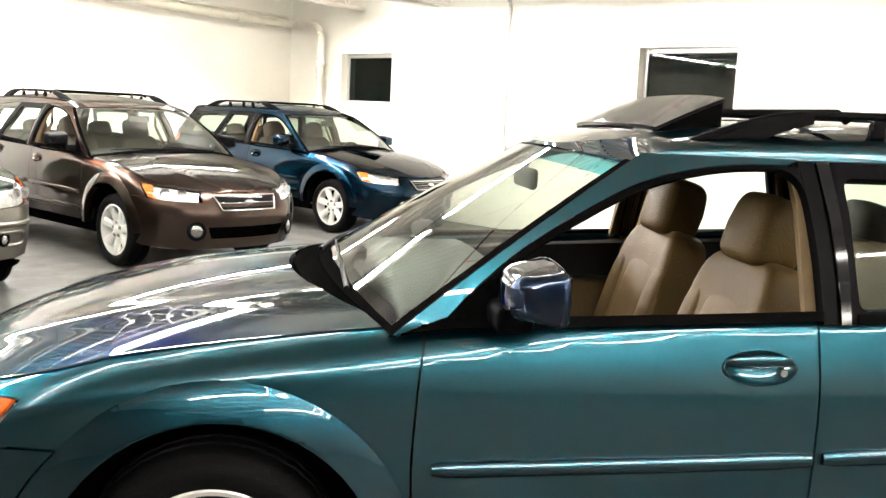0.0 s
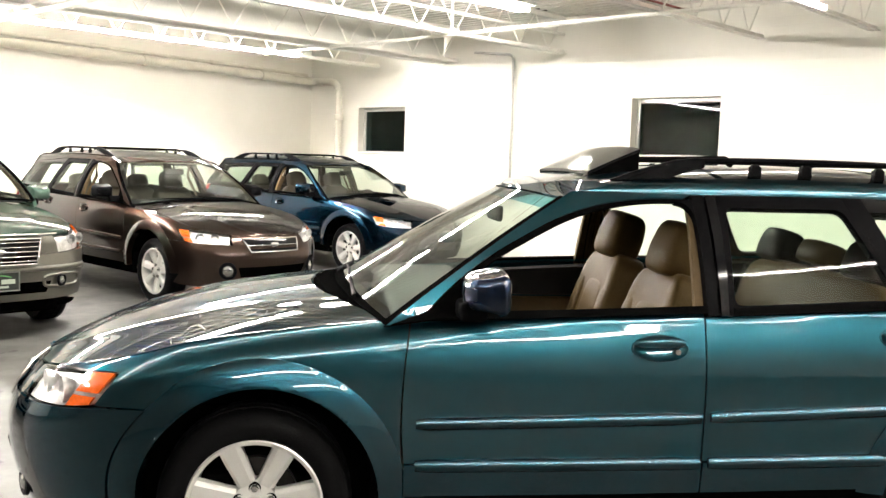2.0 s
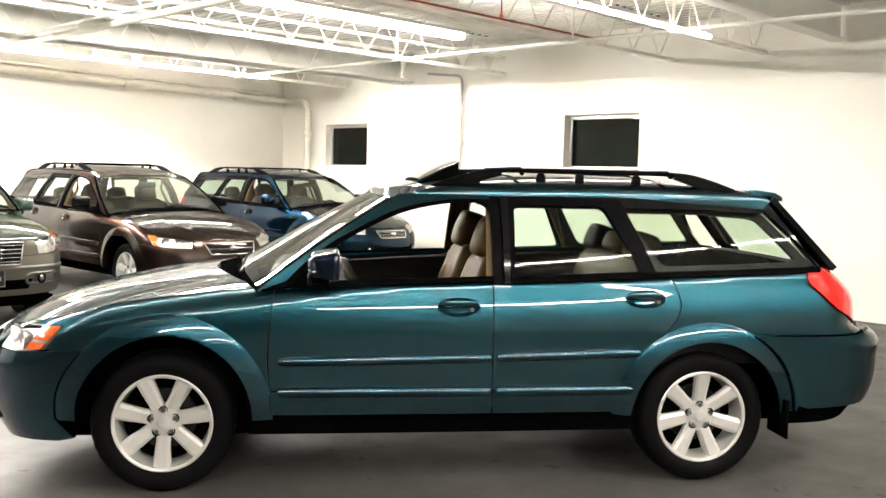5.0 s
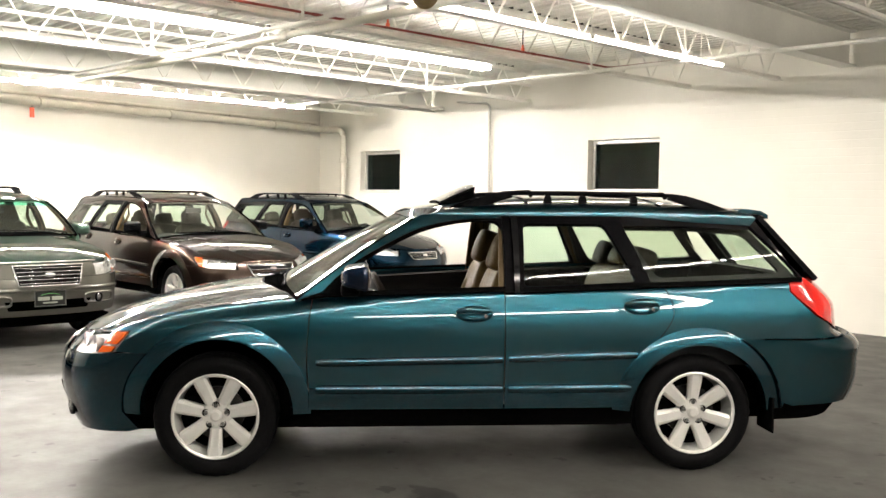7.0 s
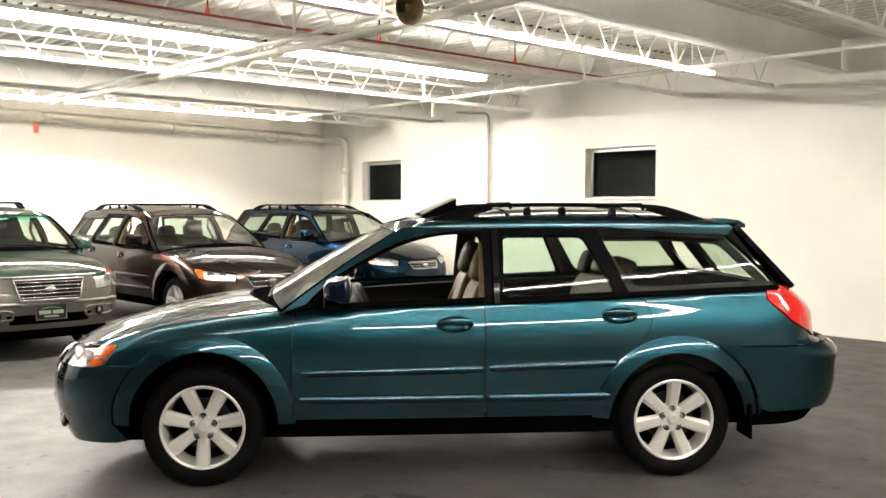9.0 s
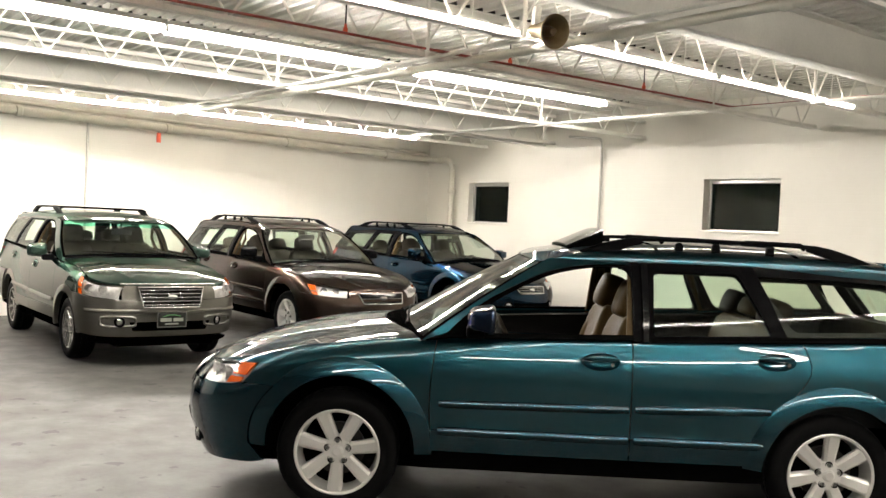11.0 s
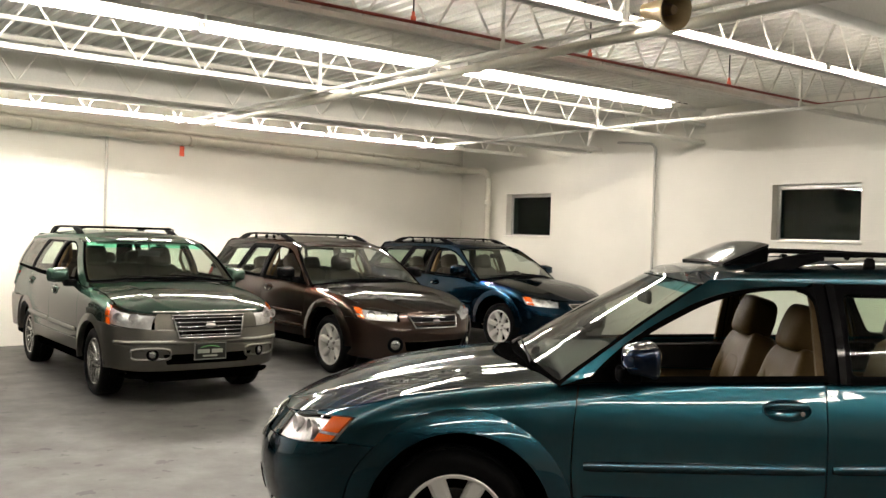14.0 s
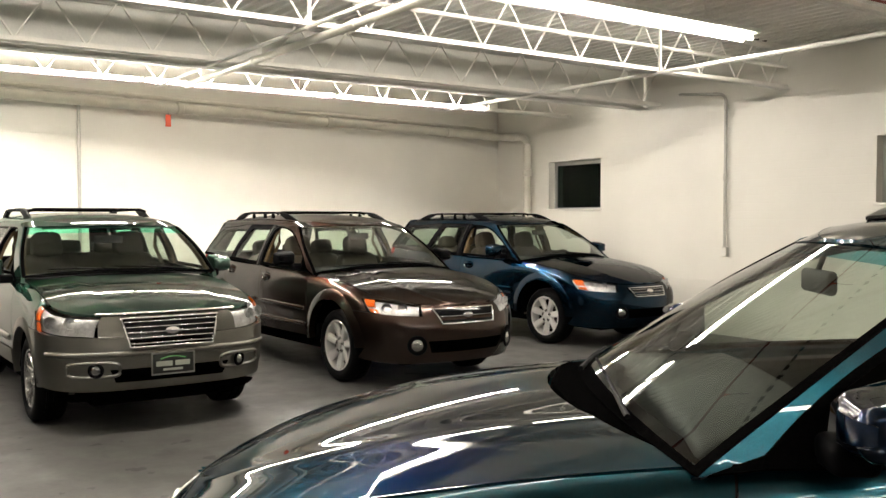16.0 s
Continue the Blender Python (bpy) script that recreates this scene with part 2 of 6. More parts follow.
M_GLASS_DARK = glass("tinted rear glass", (0.80, 0.90, 0.78), 0.88, 0.032)
M_SHIELD = glass("windscreen", (0.76, 0.87, 0.76), 0.72, 0.09, 0.95)
M_SHADE_BLUE = glass("blue shade band", (0.10, 0.42, 0.45), 0.7)
M_SHADE = glass("green shade band", (0.22, 0.85, 0.58), 0.9)
M_LENS = glass("clear lamp lens", (0.98, 0.98, 0.98), 0.97)
M_ORANGE = plain("amber lens", (0.80, 0.13, 0.01), 0.12, coat=1.0, grain=0.25, grain_scale=90, vary=0.1)
M_REDLENS = plain("red tail lens", (0.55, 0.014, 0.010), 0.1, coat=1.0, grain=0.06, grain_scale=60, vary=0.2, vary_scale=5)
M_REFLECT = plain("silvered lamp bowl", (0.62, 0.62, 0.61), 0.36, metal=0.7, grain=0.25, grain_scale=34, vary=0.35, vary_scale=14, bump=0.3)
M_PLATE = plain("black plate face", (0.006, 0.008, 0.007), 0.35, vary=0.1)
M_PLATE_INK = plain("pale plate ink", (0.42, 0.44, 0.38), 0.5, vary=0.05)
M_PLATE_GREEN = plain("green plate ink", (0.10, 0.34, 0.10), 0.5, vary=0.05)
P_TEAL = paint("teal pearl", (0.010, 0.060, 0.082), 1.0, 0.29)
# Lower trim: a bluer teal, with the dark floor reflection put into its colour.
P_TEAL_LOW = paint("teal pearl, bluer, floor reflection darkened in", (0.007, 0.045, 0.066), 1.0, 0.27)
P_NAVY = paint("navy pearl", (0.006, 0.016, 0.042), 1.0, 0.30)
P_BROWN = paint("dark brown metallic", (0.050, 0.031, 0.024), 1.0, 0.28, 0.75)
P_BLUE = paint("deep blue metallic", (0.004, 0.021, 0.042), 1.0, 0.26, 0.45)
P_GREEN = paint("dark green metallic", (0.050, 0.092, 0.072), 1.0, 0.40, 0.8)
P_GREIGE = paint("warm grey metallic", (0.16, 0.155, 0.135), 0.9, 0.36, 0.8)


# ---- mesh helpers ----
def part(name, bm, mat, parent=None, label="", smooth=30.0, local=None):
    """Links a bmesh as one mesh object, under a thing or a part where one is given."""
    me = bpy.data.meshes.new(name)
    bmesh.ops.recalc_face_normals(bm, faces=bm.faces)
    bm.to_mesh(me)
    bm.free()
    return mesh_part(name, me, mat, parent, label, smooth, local)


def mesh_part(name, me, mat, parent=None, label="", smooth=30.0, local=None):
    if mat is not None:
        me.materials.append(mat)
    if smooth:
        me.shade_smooth()
        me.set_sharp_from_angle(angle=radians(smooth))
    ob = new(name, me)
    if local is not None:
        ob.matrix_basis = local
    if parent is not None:
        ob.parent = parent
    if label:
        tagged(ob, label=label)
    return ob


def box(bm, lo, hi):
    """A box from corner to corner in a bmesh; returns its vertices."""
    made = bmesh.ops.create_cube(bm, size=1)["verts"]
    for v in made:
        v.co = [(a + b) / 2 + c * (b - a) for a, b, c in zip(lo, hi, v.co)]
    return made


def rounded(bm, size, at=(0, 0, 0), bevel=0.03, segments=3, shape=None, turn=None):
    """A box with rounded edges, shaped by a function of its unit place."""
    one = bmesh.new()
    bmesh.ops.create_cube(one, size=1)
    if shape:
        bmesh.ops.subdivide_edges(one, edges=one.edges[:], cuts=3, use_grid_fill=True)
    for v in one.verts:
        p = Vector(v.co)
        q = Vector([a * b for a, b in zip(p, size)])
        v.co = shape(p, q) if shape else q
    edges = [e for e in one.edges if len(e.link_faces) == 2 and e.calc_face_angle(0) > 0.6]
    bmesh.ops.bevel(one, geom=edges, offset=bevel, segments=segments, affect="EDGES", profile=0.5, clamp_overlap=True)
    m = Matrix.Translation(at) @ (turn.to_matrix().to_4x4() if turn else Matrix())
    bmesh.ops.transform(one, matrix=m, verts=one.verts[:])
    copy = bpy.data.meshes.new("scratch")
    one.to_mesh(copy)
    one.free()
    bm.from_mesh(copy)
    bpy.data.meshes.remove(copy)


def tube(bm, points, radius, sides=10, closed=False, flat=1.0):
    """A round bar through points; flat squeezes it sideways."""
    points = [Vector(p) for p in points]
    rings = []
    for n, p in enumerate(points):
        a = points[max(n - 1, 0)] if not closed else points[n - 1]
        b = points[min(n + 1, len(points) - 1)] if not closed else points[(n + 1) % len(points)]
        d = (b - a).normalized()
        up = Vector((0, 0, 1)) if abs(d.z) < 0.95 else Vector((0, 1, 0))
        right = d.cross(up).normalized()
        up = right.cross(d)
        r = radius[n] if isinstance(radius, (list, tuple)) else radius
        rings.append([bm.verts.new(p + r * (math.cos(k) * right * flat + math.sin(k) * up)) for k in [2 * math.pi * i / sides for i in range(sides)]])
    last = len(rings) if closed else len(rings) - 1
    for n in range(last):
        one, two = rings[n], rings[(n + 1) % len(rings)]
        for i in range(sides):
            bm.faces.new((one[i], one[(i + 1) % sides], two[(i + 1) % sides], two[i]))
    if not closed:
        bm.faces.new(rings[0])
        bm.faces.new(rings[-1])


def lathe(bm, profile, sides=48, axis="y"):
    """A turned shape from (radius, along) pairs about an axis."""
    rings = []
    for r, h in profile:
        ring = []
        for i in range(sides):
            a = 2 * math.pi * i / sides
            c, s = r * math.cos(a), r * math.sin(a)
            ring.append(bm.verts.new({"y": (c, h, s), "z": (c, s, h), "x": (h, c, s)}[axis]))
        rings.append(ring)
    for one, two in zip(rings, rings[1:]):
        for i in range(sides):
            bm.faces.new((one[i], one[(i + 1) % sides], two[(i + 1) % sides], two[i]))


def spline(points, n=8):
    """Points along a smooth curve through the given ones."""
    pts = [Vector(p) for p in points]
    out = []
    for i in range(len(pts) - 1):
        a, b, c, d = pts[max(i - 1, 0)], pts[i], pts[i + 1], pts[min(i + 2, len(pts) - 1)]
        for k in range(n):
            t = k / n
            out.append(0.5 * (2 * b + (c - a) * t + (2 * a - 5 * b + 4 * c - d) * t * t + (3 * b - a - 3 * c + d) * t**3))
    return out + [pts[-1]]


def table(pairs, soft=0.0):
    """A smooth function through (x, value) pairs; soft evens out its bends over that length."""
    xs, ys = np.array(pairs, float).T
    if soft:
        raw = table(pairs)
        step = soft / 20
        n = int((xs[-1] - xs[0]) / step) + 1
        grid = np.linspace(xs[0], xs[-1], n + 1)
        level = np.array([raw(x) for x in grid])
        pad = 60
        long = np.concatenate([2 * level[0] - level[pad:0:-1], level, 2 * level[-1] - level[-2 : -pad - 2 : -1]])
        bell = np.exp(-0.5 * (np.arange(-pad, pad + 1) / 20.0) ** 2)
        ys = np.convolve(long, bell / bell.sum(), "valid")
        xs = grid
    slopes = np.gradient(ys, xs)

    def value(x):
        x = min(max(x, xs[0]), xs[-1])
        i = min(max(int(np.searchsorted(xs, x)) - 1, 0), len(xs) - 2)
        h = xs[i + 1] - xs[i]
        t = (x - xs[i]) / h
        return float((2 * t**3 - 3 * t**2 + 1) * ys[i] + (t**3 - 2 * t**2 + t) * h * slopes[i] + (3 * t**2 - 2 * t**3) * ys[i + 1] + (t**3 - t**2) * h * slopes[i + 1])

    return value


def pillow(bm, size, at, turn=None, square=0.42, shape=None):
    """A soft cushion: a squared-off ball, shaped by a function of its unit place."""
    m = Matrix.Translation(at) @ (turn.to_matrix().to_4x4() if turn else Matrix())
    bend = lambda v: math.copysign(abs(v) ** square, v)
    rows = []
    for i in range(17):
        u = -math.pi / 2 + math.pi * i / 16
        row = []
        for k in range(28):
            w = 2 * math.pi * k / 28
            p = Vector((bend(math.cos(u)) * bend(math.cos(w)), bend(math.cos(u)) * bend(math.sin(w)), bend(math.sin(u)))) / 2
            q = Vector([a * b for a, b in zip(p, size)])
            row.append(bm.verts.new(m @ (shape(p, q) if shape else q)))
        rows.append(row)
    for one, two in zip(rows, rows[1:]):
        for k in range(28):
            bm.faces.new((one[k], one[(k + 1) % 28], two[(k + 1) % 28], two[k]))
    bmesh.ops.remove_doubles(bm, verts=bm.verts[:], dist=1e-5)


def thing(name, label, category, m, group=""):
    return tagged(place(new(name), m), label, category, group)


def place(ob, m):
    ob.matrix_basis = m
    return ob


# ---- the large structure ----
NORTH, DECK_Z, CHORD_Z = 8.5, 3.56, 3.05
WEST_TOP, WEST_SLOPE = -10.88, -0.13
EAST, SOUTH = 11.0, -9.5


def west(y):
    return WEST_TOP + WEST_SLOPE * (y - NORTH)


def structure(name, bm, mat, label):
    return tagged(part(name, bm, mat, smooth=0), label, name.split("_")[0], kind="structure")


WINDOWS = [(-9.55, -8.385, 1.63, 2.405), (-4.09, -2.845, 1.655, 2.425)]
bm = bmesh.new()
box(bm, (-14, SOUTH - 0.3, -0.2), (EAST + 0.3, NORTH + 0.3, 0))
structure("floor", bm, M_FLOOR, "grey sealed concrete floor with stains and cracks")

bm = bmesh.new()
edges_x = [-12.0, WINDOWS[0][0], WINDOWS[0][1], WINDOWS[1][0], WINDOWS[1][1], EAST + 0.3]
for n, (a, b) in enumerate(zip(edges_x, edges_x[1:])):
    if n % 2 == 0:
        box(bm, (a, NORTH, 0), (b, NORTH + 0.3, 3.9))
    else:
        x0, x1, z0, z1 = WINDOWS[n // 2]
        box(bm, (x0, NORTH, 0), (x1, NORTH + 0.3, z0))
        box(bm, (x0, NORTH, z1), (x1, NORTH + 0.3, 3.9))
structure("wall_north", bm, M_WALL_X, "white painted block wall with two small windows")

bm = bmesh.new()
for v in box(bm, (-0.3, SOUTH - 0.3, 0), (0, NORTH, 3.9)):
    v.co.x += west(v.co.y)
structure("wall_west", bm, M_WALL_Y, "white painted brick wall behind the parked cars")
# East and south walls stay out of view, darkened to cut bounce light.
bm = bmesh.new()
box(bm, (EAST, SOUTH, 0), (EAST + 0.3, NORTH, 3.9))
structure("wall_east", bm, M_EAST_DIM, "plain unseen wall, greyed to dim the reflections")
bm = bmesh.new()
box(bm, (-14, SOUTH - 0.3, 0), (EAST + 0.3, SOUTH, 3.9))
structure("wall_south", bm, M_SOUTH_DIM, "plain unseen wall, greyed to dim the reflections")


def steel_deck():
    """Fluted steel roof deck, its flutes along x."""
    profile = []
    y = SOUTH - 0.2
    while y < NORTH + 0.2:
        profile += [(y, 0.0), (y + 0.05, 0.0), (y + 0.063, 0.048), (y + 0.137, 0.048)]
        y += 0.15
    xs = (-13.0, EAST + 0.2)
    verts = [(x, y, DECK_Z + h) for x in xs for y, h in profile]
    k = len(profile)
    faces = [(i, i + 1, k + i + 1, k + i) for i in range(k - 1)]
    verts += [(-13, SOUTH - 0.2, DECK_Z + 0.1), (EAST + 0.2, SOUTH - 0.2, DECK_Z + 0.1), (EAST + 0.2, NORTH + 0.2, DECK_Z + 0.1), (-13, NORTH + 0.2, DECK_Z + 0.1)]
    faces.append(tuple(range(2 * k, 2 * k + 4)))
    me = bpy.data.meshes.new("ceiling")
    me.from_pydata(verts, [], faces)
    ob = mesh_part("ceiling", me, M_DECK, smooth=0)
    return tagged(ob, "off-white fluted steel roof deck", "ceiling", kind="structure")


steel_deck()


def window(number, x0, x1, z0, z1):
    """A small aluminium window set back in its opening, night outside."""
    ob = thing(f"window_{number}", "small dark aluminium window set back in the white wall", "window", pose(0, NORTH, 0))
    tagged(ob, kind="structure")
    deep = 0.12
    for name, lo, hi in (
        ("frame_left", (x0, deep, z0), (x0 + 0.05, deep + 0.06, z1)),
        ("frame_right", (x1 - 0.05, deep, z0), (x1, deep + 0.06, z1)),
        ("frame_top", (x0 + 0.05, deep, z1 - 0.06), (x1 - 0.05, deep + 0.06, z1)),
        ("frame_bottom", (x0 + 0.05, deep, z0), (x1 - 0.05, deep + 0.06, z0 + 0.05)),
    ):
        bm = bmesh.new()
        rounded(bm, [b - a for a, b in zip(lo, hi)], [(a + b) / 2 for a, b in zip(lo, hi)], 0.006, 2)
        part(name, bm, M_ALU, ob)
    bm = bmesh.new()
    box(bm, (x0 + 0.05, deep + 0.028, z0 + 0.05), (x1 - 0.05, deep + 0.034, z1 - 0.06))
    part("pane", bm, M_PANE, ob, smooth=0)
    bm = bmesh.new()
    rounded(bm, (x1 - x0 + 0.04, deep + 0.03, 0.03), ((x0 + x1) / 2, deep / 2 - 0.015, z0 + 0.0155), 0.006, 2)
    part("sill", bm, M_STEEL, ob, "white painted sill")
    bm = bmesh.new()
    box(bm, (x0 - 0.1, 0.31, z0 - 0.1), (x1 + 0.1, 0.33, z1 + 0.1))
    part("backing", bm, M_NIGHT, ob, "black night outside the pane", smooth=0)


for number, w in enumerate(WINDOWS, 1):
    window(number, *w)


# ---- ceiling steel ----
def joist(x, y0, y1, bottom=CHORD_Z, top=DECK_Z - 0.005, pitch=0.6, shade_flutes=False):
    """Open-web steel joist: paired angle chords and zigzag rods."""
    ob = thing("bar_joist", "white painted open-web steel roof joist", "joist", pose(x, 0, 0), "roof joists")
    for name, z, d in (("bottom_chord", bottom, 1), ("top_chord", top - 0.05, -1)):
        for s in (-1, 1):
            bm = bmesh.new()
            lip, root, far = (z, z + 0.05, 1) if d > 0 else (z + 0.05, z, -1)
            shape = [(0.012, lip), (0.055, lip), (0.055, lip + far * 0.006), (0.018, lip + far * 0.006), (0.018, root), (0.012, root)]
            ends = [[bm.verts.new((s * px, y, pz)) for px, pz in shape] for y in (y0, y1)]
            for k in range(6):
                bm.faces.new((ends[0][k], ends[0][(k + 1) % 6], ends[1][(k + 1) % 6], ends[1][k]))
            bm.faces.new(ends[0])
            bm.faces.new(ends[1])
            part(name, bm, M_STEEL, ob, smooth=0)
    lo, hi = Vector((0, 0, bottom + 0.03)), Vector((0, pitch / 2, top - 0.03))
    rods = []
    for a, b in ((lo, hi), (Vector((0, 0, hi.z)), Vector((0, pitch / 2, lo.z)))):
        bm = bmesh.new()
        tube(bm, [a, b], 0.011, 6)
        me = bpy.data.meshes.new("web")
        bm.to_mesh(me)
        bm.free()
        me.materials.append(M_STEEL)
        rods.append(me)
    if shade_flutes:
        # dark plugs that draw the shade of the hollow deck flutes above the joist
        verts, faces = [], []
        n = int((y1 - y0 - 0.4) / 0.15)
        for i in range(n):
            yc = SOUTH - 0.2 + 0.10 + 0.15 * (i + 2)
            at = len(verts)
            verts += [(dx, yc + dy, DECK_Z + dz) for dx in (-0.05, 0.05) for dy, dz in ((-0.044, 0.0015), (0.044, 0.0015), (0.034, 0.045), (-0.034, 0.045))]
            faces += [[at + q for q in f] for f in ((0, 1, 2, 3), (4, 7, 6, 5), (0, 4, 5, 1), (1, 5, 6, 2), (2, 6, 7, 3), (3, 7, 4, 0))]
        me = bpy.data.meshes.new("flute_shade")
        me.from_pydata(verts, [], faces)
        tagged(mesh_part("flute_shade", me, M_FLUTE_SHADE, ob, "dark plugs drawn for the shade in the open flutes", 0), kind="stuff")
    y, k = y0 + 0.1, 0
    while y < y1 - pitch / 2:
        rod = new("web", rods[k % 2])
        rod.matrix_basis = pose(0, y, 0)
        rod.parent = ob
        y, k = y + pitch / 2, k + 1
    return ob


for x in (-9.0, -7.2, -5.2, -2.35, -1.1, 1.3, 3.6, 6.0, 8.4):
    joist(x, SOUTH + 0.1, NORTH - 0.05, shade_flutes=-6 < x < 4)


def beam(name, x, y0, y1, bottom, top, wide, label):
    ob = thing(name, label, "beam", pose(x, 0, 0), "roof beams")
    bm = bmesh.new()
    rounded(bm, (wide, y1 - y0, 0.02), (0, (y0 + y1) / 2, bottom + 0.01), 0.004, 2)
    part("bottom_flange", bm, M_BEAM, ob)
    bm = bmesh.new()
    rounded(bm, (0.02, y1 - y0, top - bottom - 0.04), (0, (y0 + y1) / 2, (top + bottom) / 2), 0.003, 1)
    part("web_plate", bm, M_BEAM, ob)
    bm = bmesh.new()
    rounded(bm, (wide, y1 - y0, 0.02), (0, (y0 + y1) / 2, top - 0.01), 0.004, 2)
    part("top_flange", bm, M_BEAM, ob)


beam("roof_beam", -7.5, SOUTH + 0.05, NORTH - 0.05, 3.03, DECK_Z - 0.004, 0.2, "deep pale grey painted steel roof beam")
beam("roof_beam", -0.25, SOUTH + 0.05, NORTH - 0.05, 3.14, DECK_Z - 0.004, 0.2, "deep pale grey painted steel roof beam")


def run(name, label, category, points, radius, mat, sides=12, collars=0, group=""):
    """A pipe along points, with collars spaced along it."""
    pts = [Vector(p) for p in points]
    ob = thing(name, label, category, pose(*pts[0]), group)
    bm = bmesh.new()
    tube(bm, [p - pts[0] for p in pts], radius, sides)
    part("pipe", bm, mat, ob, smooth=40)
    if collars:
        long = sum((b - a).length for a, b in zip(pts, pts[1:]))
        step, walked = long / (collars + 1), 0.0
        goals = [step * (k + 1) for k in range(collars)]
        for a, b in zip(pts, pts[1:]):
            d = (b - a).length
            for g in [g for g in goals if walked <= g < walked + d]:
                p = a + (b - a) * ((g - walked) / d) - pts[0]
                w = (b - a).normalized() * 0.045
                bm = bmesh.new()
                tube(bm, [p - w, p - w * 0.7, p + w * 0.7, p + w], [radius * 1.05, radius * 1.28, radius * 1.28, radius * 1.05], sides)
                part("collar", bm, mat, ob, smooth=40)
            walked += d
    return ob


def bend(a, corner, b, r=0.12, n=6):
    """Points from a to b round a corner."""
    a, c, b = Vector(a), Vector(corner), Vector(b)
    u, v = (a - c).normalized() * r, (b - c).normalized() * r
    return [a] + [c + u * (1 - t) ** 2 + v * t**2 for t in [k / n for k in range(n + 1)]] + [b]


# drain pipe along the west wall, turning down in the corner
pipe_x = lambda y: west(y) + 0.22
run("drain_pipe", "cream painted drain pipe along the wall, turning down", "pipe",
    [(pipe_x(-8.5), -8.5, 2.93), (pipe_x(0), 0, 2.90)] + bend((pipe_x(5), 5, 2.88), (-10.5, 8.30, 2.86), (-9.93, 8.36, 2.84), 0.15)[1:-1]
    + bend((-10.2, 8.36, 2.85), (-9.92, 8.36, 2.83), (-9.92, 8.36, 0.0), 0.22), 0.062, M_PIPE, 14, 8)
run("water_pipe", "thinner cream pipe above the drain pipe", "pipe", [(west(-8.4) + 0.10, -8.4, 3.06), (west(0) + 0.10, 0, 3.03), (west(8.3) + 0.10, 8.3, 2.99)], 0.028, M_PIPE, 10, 7)
run("wall_pipe", "thin grey conduit running down the white wall", "pipe", [(west(1.45) + 0.03, 1.45, 2.95), (west(1.45) + 0.03, 1.45, 0)], 0.02, M_GALV, 8)
run("conduit", "thin painted conduit bending down the wall", "pipe",
    bend((-6.85, 8.46, 3.17), (-6.09, 8.46, 3.10), (-6.09, 8.46, 1.14), 0.12), 0.020, M_GALV, 8, 2)
bm = bmesh.new()
rounded(bm, (0.075, 0.05, 0.12), (0, 0, 0), 0.008, 2)
outlet = thing("outlet_box", "small grey metal outlet box at the conduit end", "outlet", pose(-6.09, 8.472, 1.08))
part("box", bm, M_GALV, outlet)
bm = bmesh.new()
rounded(bm, (0.068, 0.006, 0.11), (0, -0.028, 0), 0.002, 1)
part("cover_plate", bm, M_STEEL, outlet, "white cover plate")
run("joist_conduit", "thin painted conduit threaded through a joist", "pipe", [(-5.165, SOUTH + 0.2, 3.31), (-5.165, NORTH - 0.1, 3.31)], 0.022, M_STEEL, 8, 4)
for x in (-5.2, -2.35, -1.1, 1.3):
    for y in (2.12, 6.17):
        run("joist_brace", "short white upright brace at a joist crossing", "bar", [(x + 0.075, y, 3.03), (x + 0.075, y, DECK_Z - 0.01)], 0.018, M_STEEL, 8, 0, "joist braces")
# bridging bars across the joists
run("bridging_pipe", "cream painted pipe crossing under the joists", "pipe", [(-8.6, 2.3, 3.0), (EAST - 0.2, 2.3, 3.0)], 0.035, M_PIPE, 10, 9, "crossing pipes")
run("bridging_bar", "white painted bridging bar under the joists", "bar", [(-9.1, 2.12, 3.035), (EAST - 0.2, 2.12, 3.035)], 0.018, M_STEEL, 8, 0, "crossing pipes")
run("bridging_bar", "white painted bridging bar under the joists", "bar", [(-9.1, 6.17, 3.035), (EAST - 0.2, 6.17, 3.035)], 0.022, M_STEEL, 8, 0, "crossing pipes")
run("sprinkler_pipe", "thin red sprinkler pipe along a joist", "pipe",
    [(-2.28, SOUTH + 0.2, 3.12)] + bend((-2.28, 5.0, 3.12), (-2.28, 6.55, 3.12), (0.5, 6.75, 3.14), 0.06)[1:] + [(EAST - 0.2, 6.75, 3.16)], 0.012, M_RED, 8, 9)


def hanger(x, y, z):
    ob = thing("fire_sprinkler", "small red sprinkler head hanging below the pipe", "sprinkler", pose(x, y, z), "fire sprinklers")
    bm = bmesh.new()
    tube(bm, [(0, 0, 0.0), (0, 0, -0.03), (0, 0, -0.032), (0, 0, -0.07), (0, 0, -0.08)], [0.012, 0.012, 0.02, 0.02, 0.008], 10)
    part("valve", bm, M_TAG, ob)
    bm = bmesh.new()
    tube(bm, [(0, 0, 0), (0, 0, 0.22)], 0.006, 6)
    part("stem", bm, M_BLACK, ob)


for y in (-0.5, 1.3, 3.1, 5.0):
    hanger(-2.3, y, 3.2)


def valve_tag(x, y, z):
    ob = thing("valve_tag", "red plastic tag hanging from the drain pipe", "tag", pose(x, y, z))
    bm = bmesh.new()
    rounded(bm, (0.012, 0.07, 0.15), (0, 0, -0.1), 0.004, 2)
    part("tag", bm, M_TAG, ob)
    bm = bmesh.new()
    tube(bm, [(0, 0, -0.03), (0, 0, 0.06)], 0.004, 6)
    part("string", bm, M_BLACK, ob)


valve_tag(pipe_x(2.5) + 0.02, 2.5, 2.83)


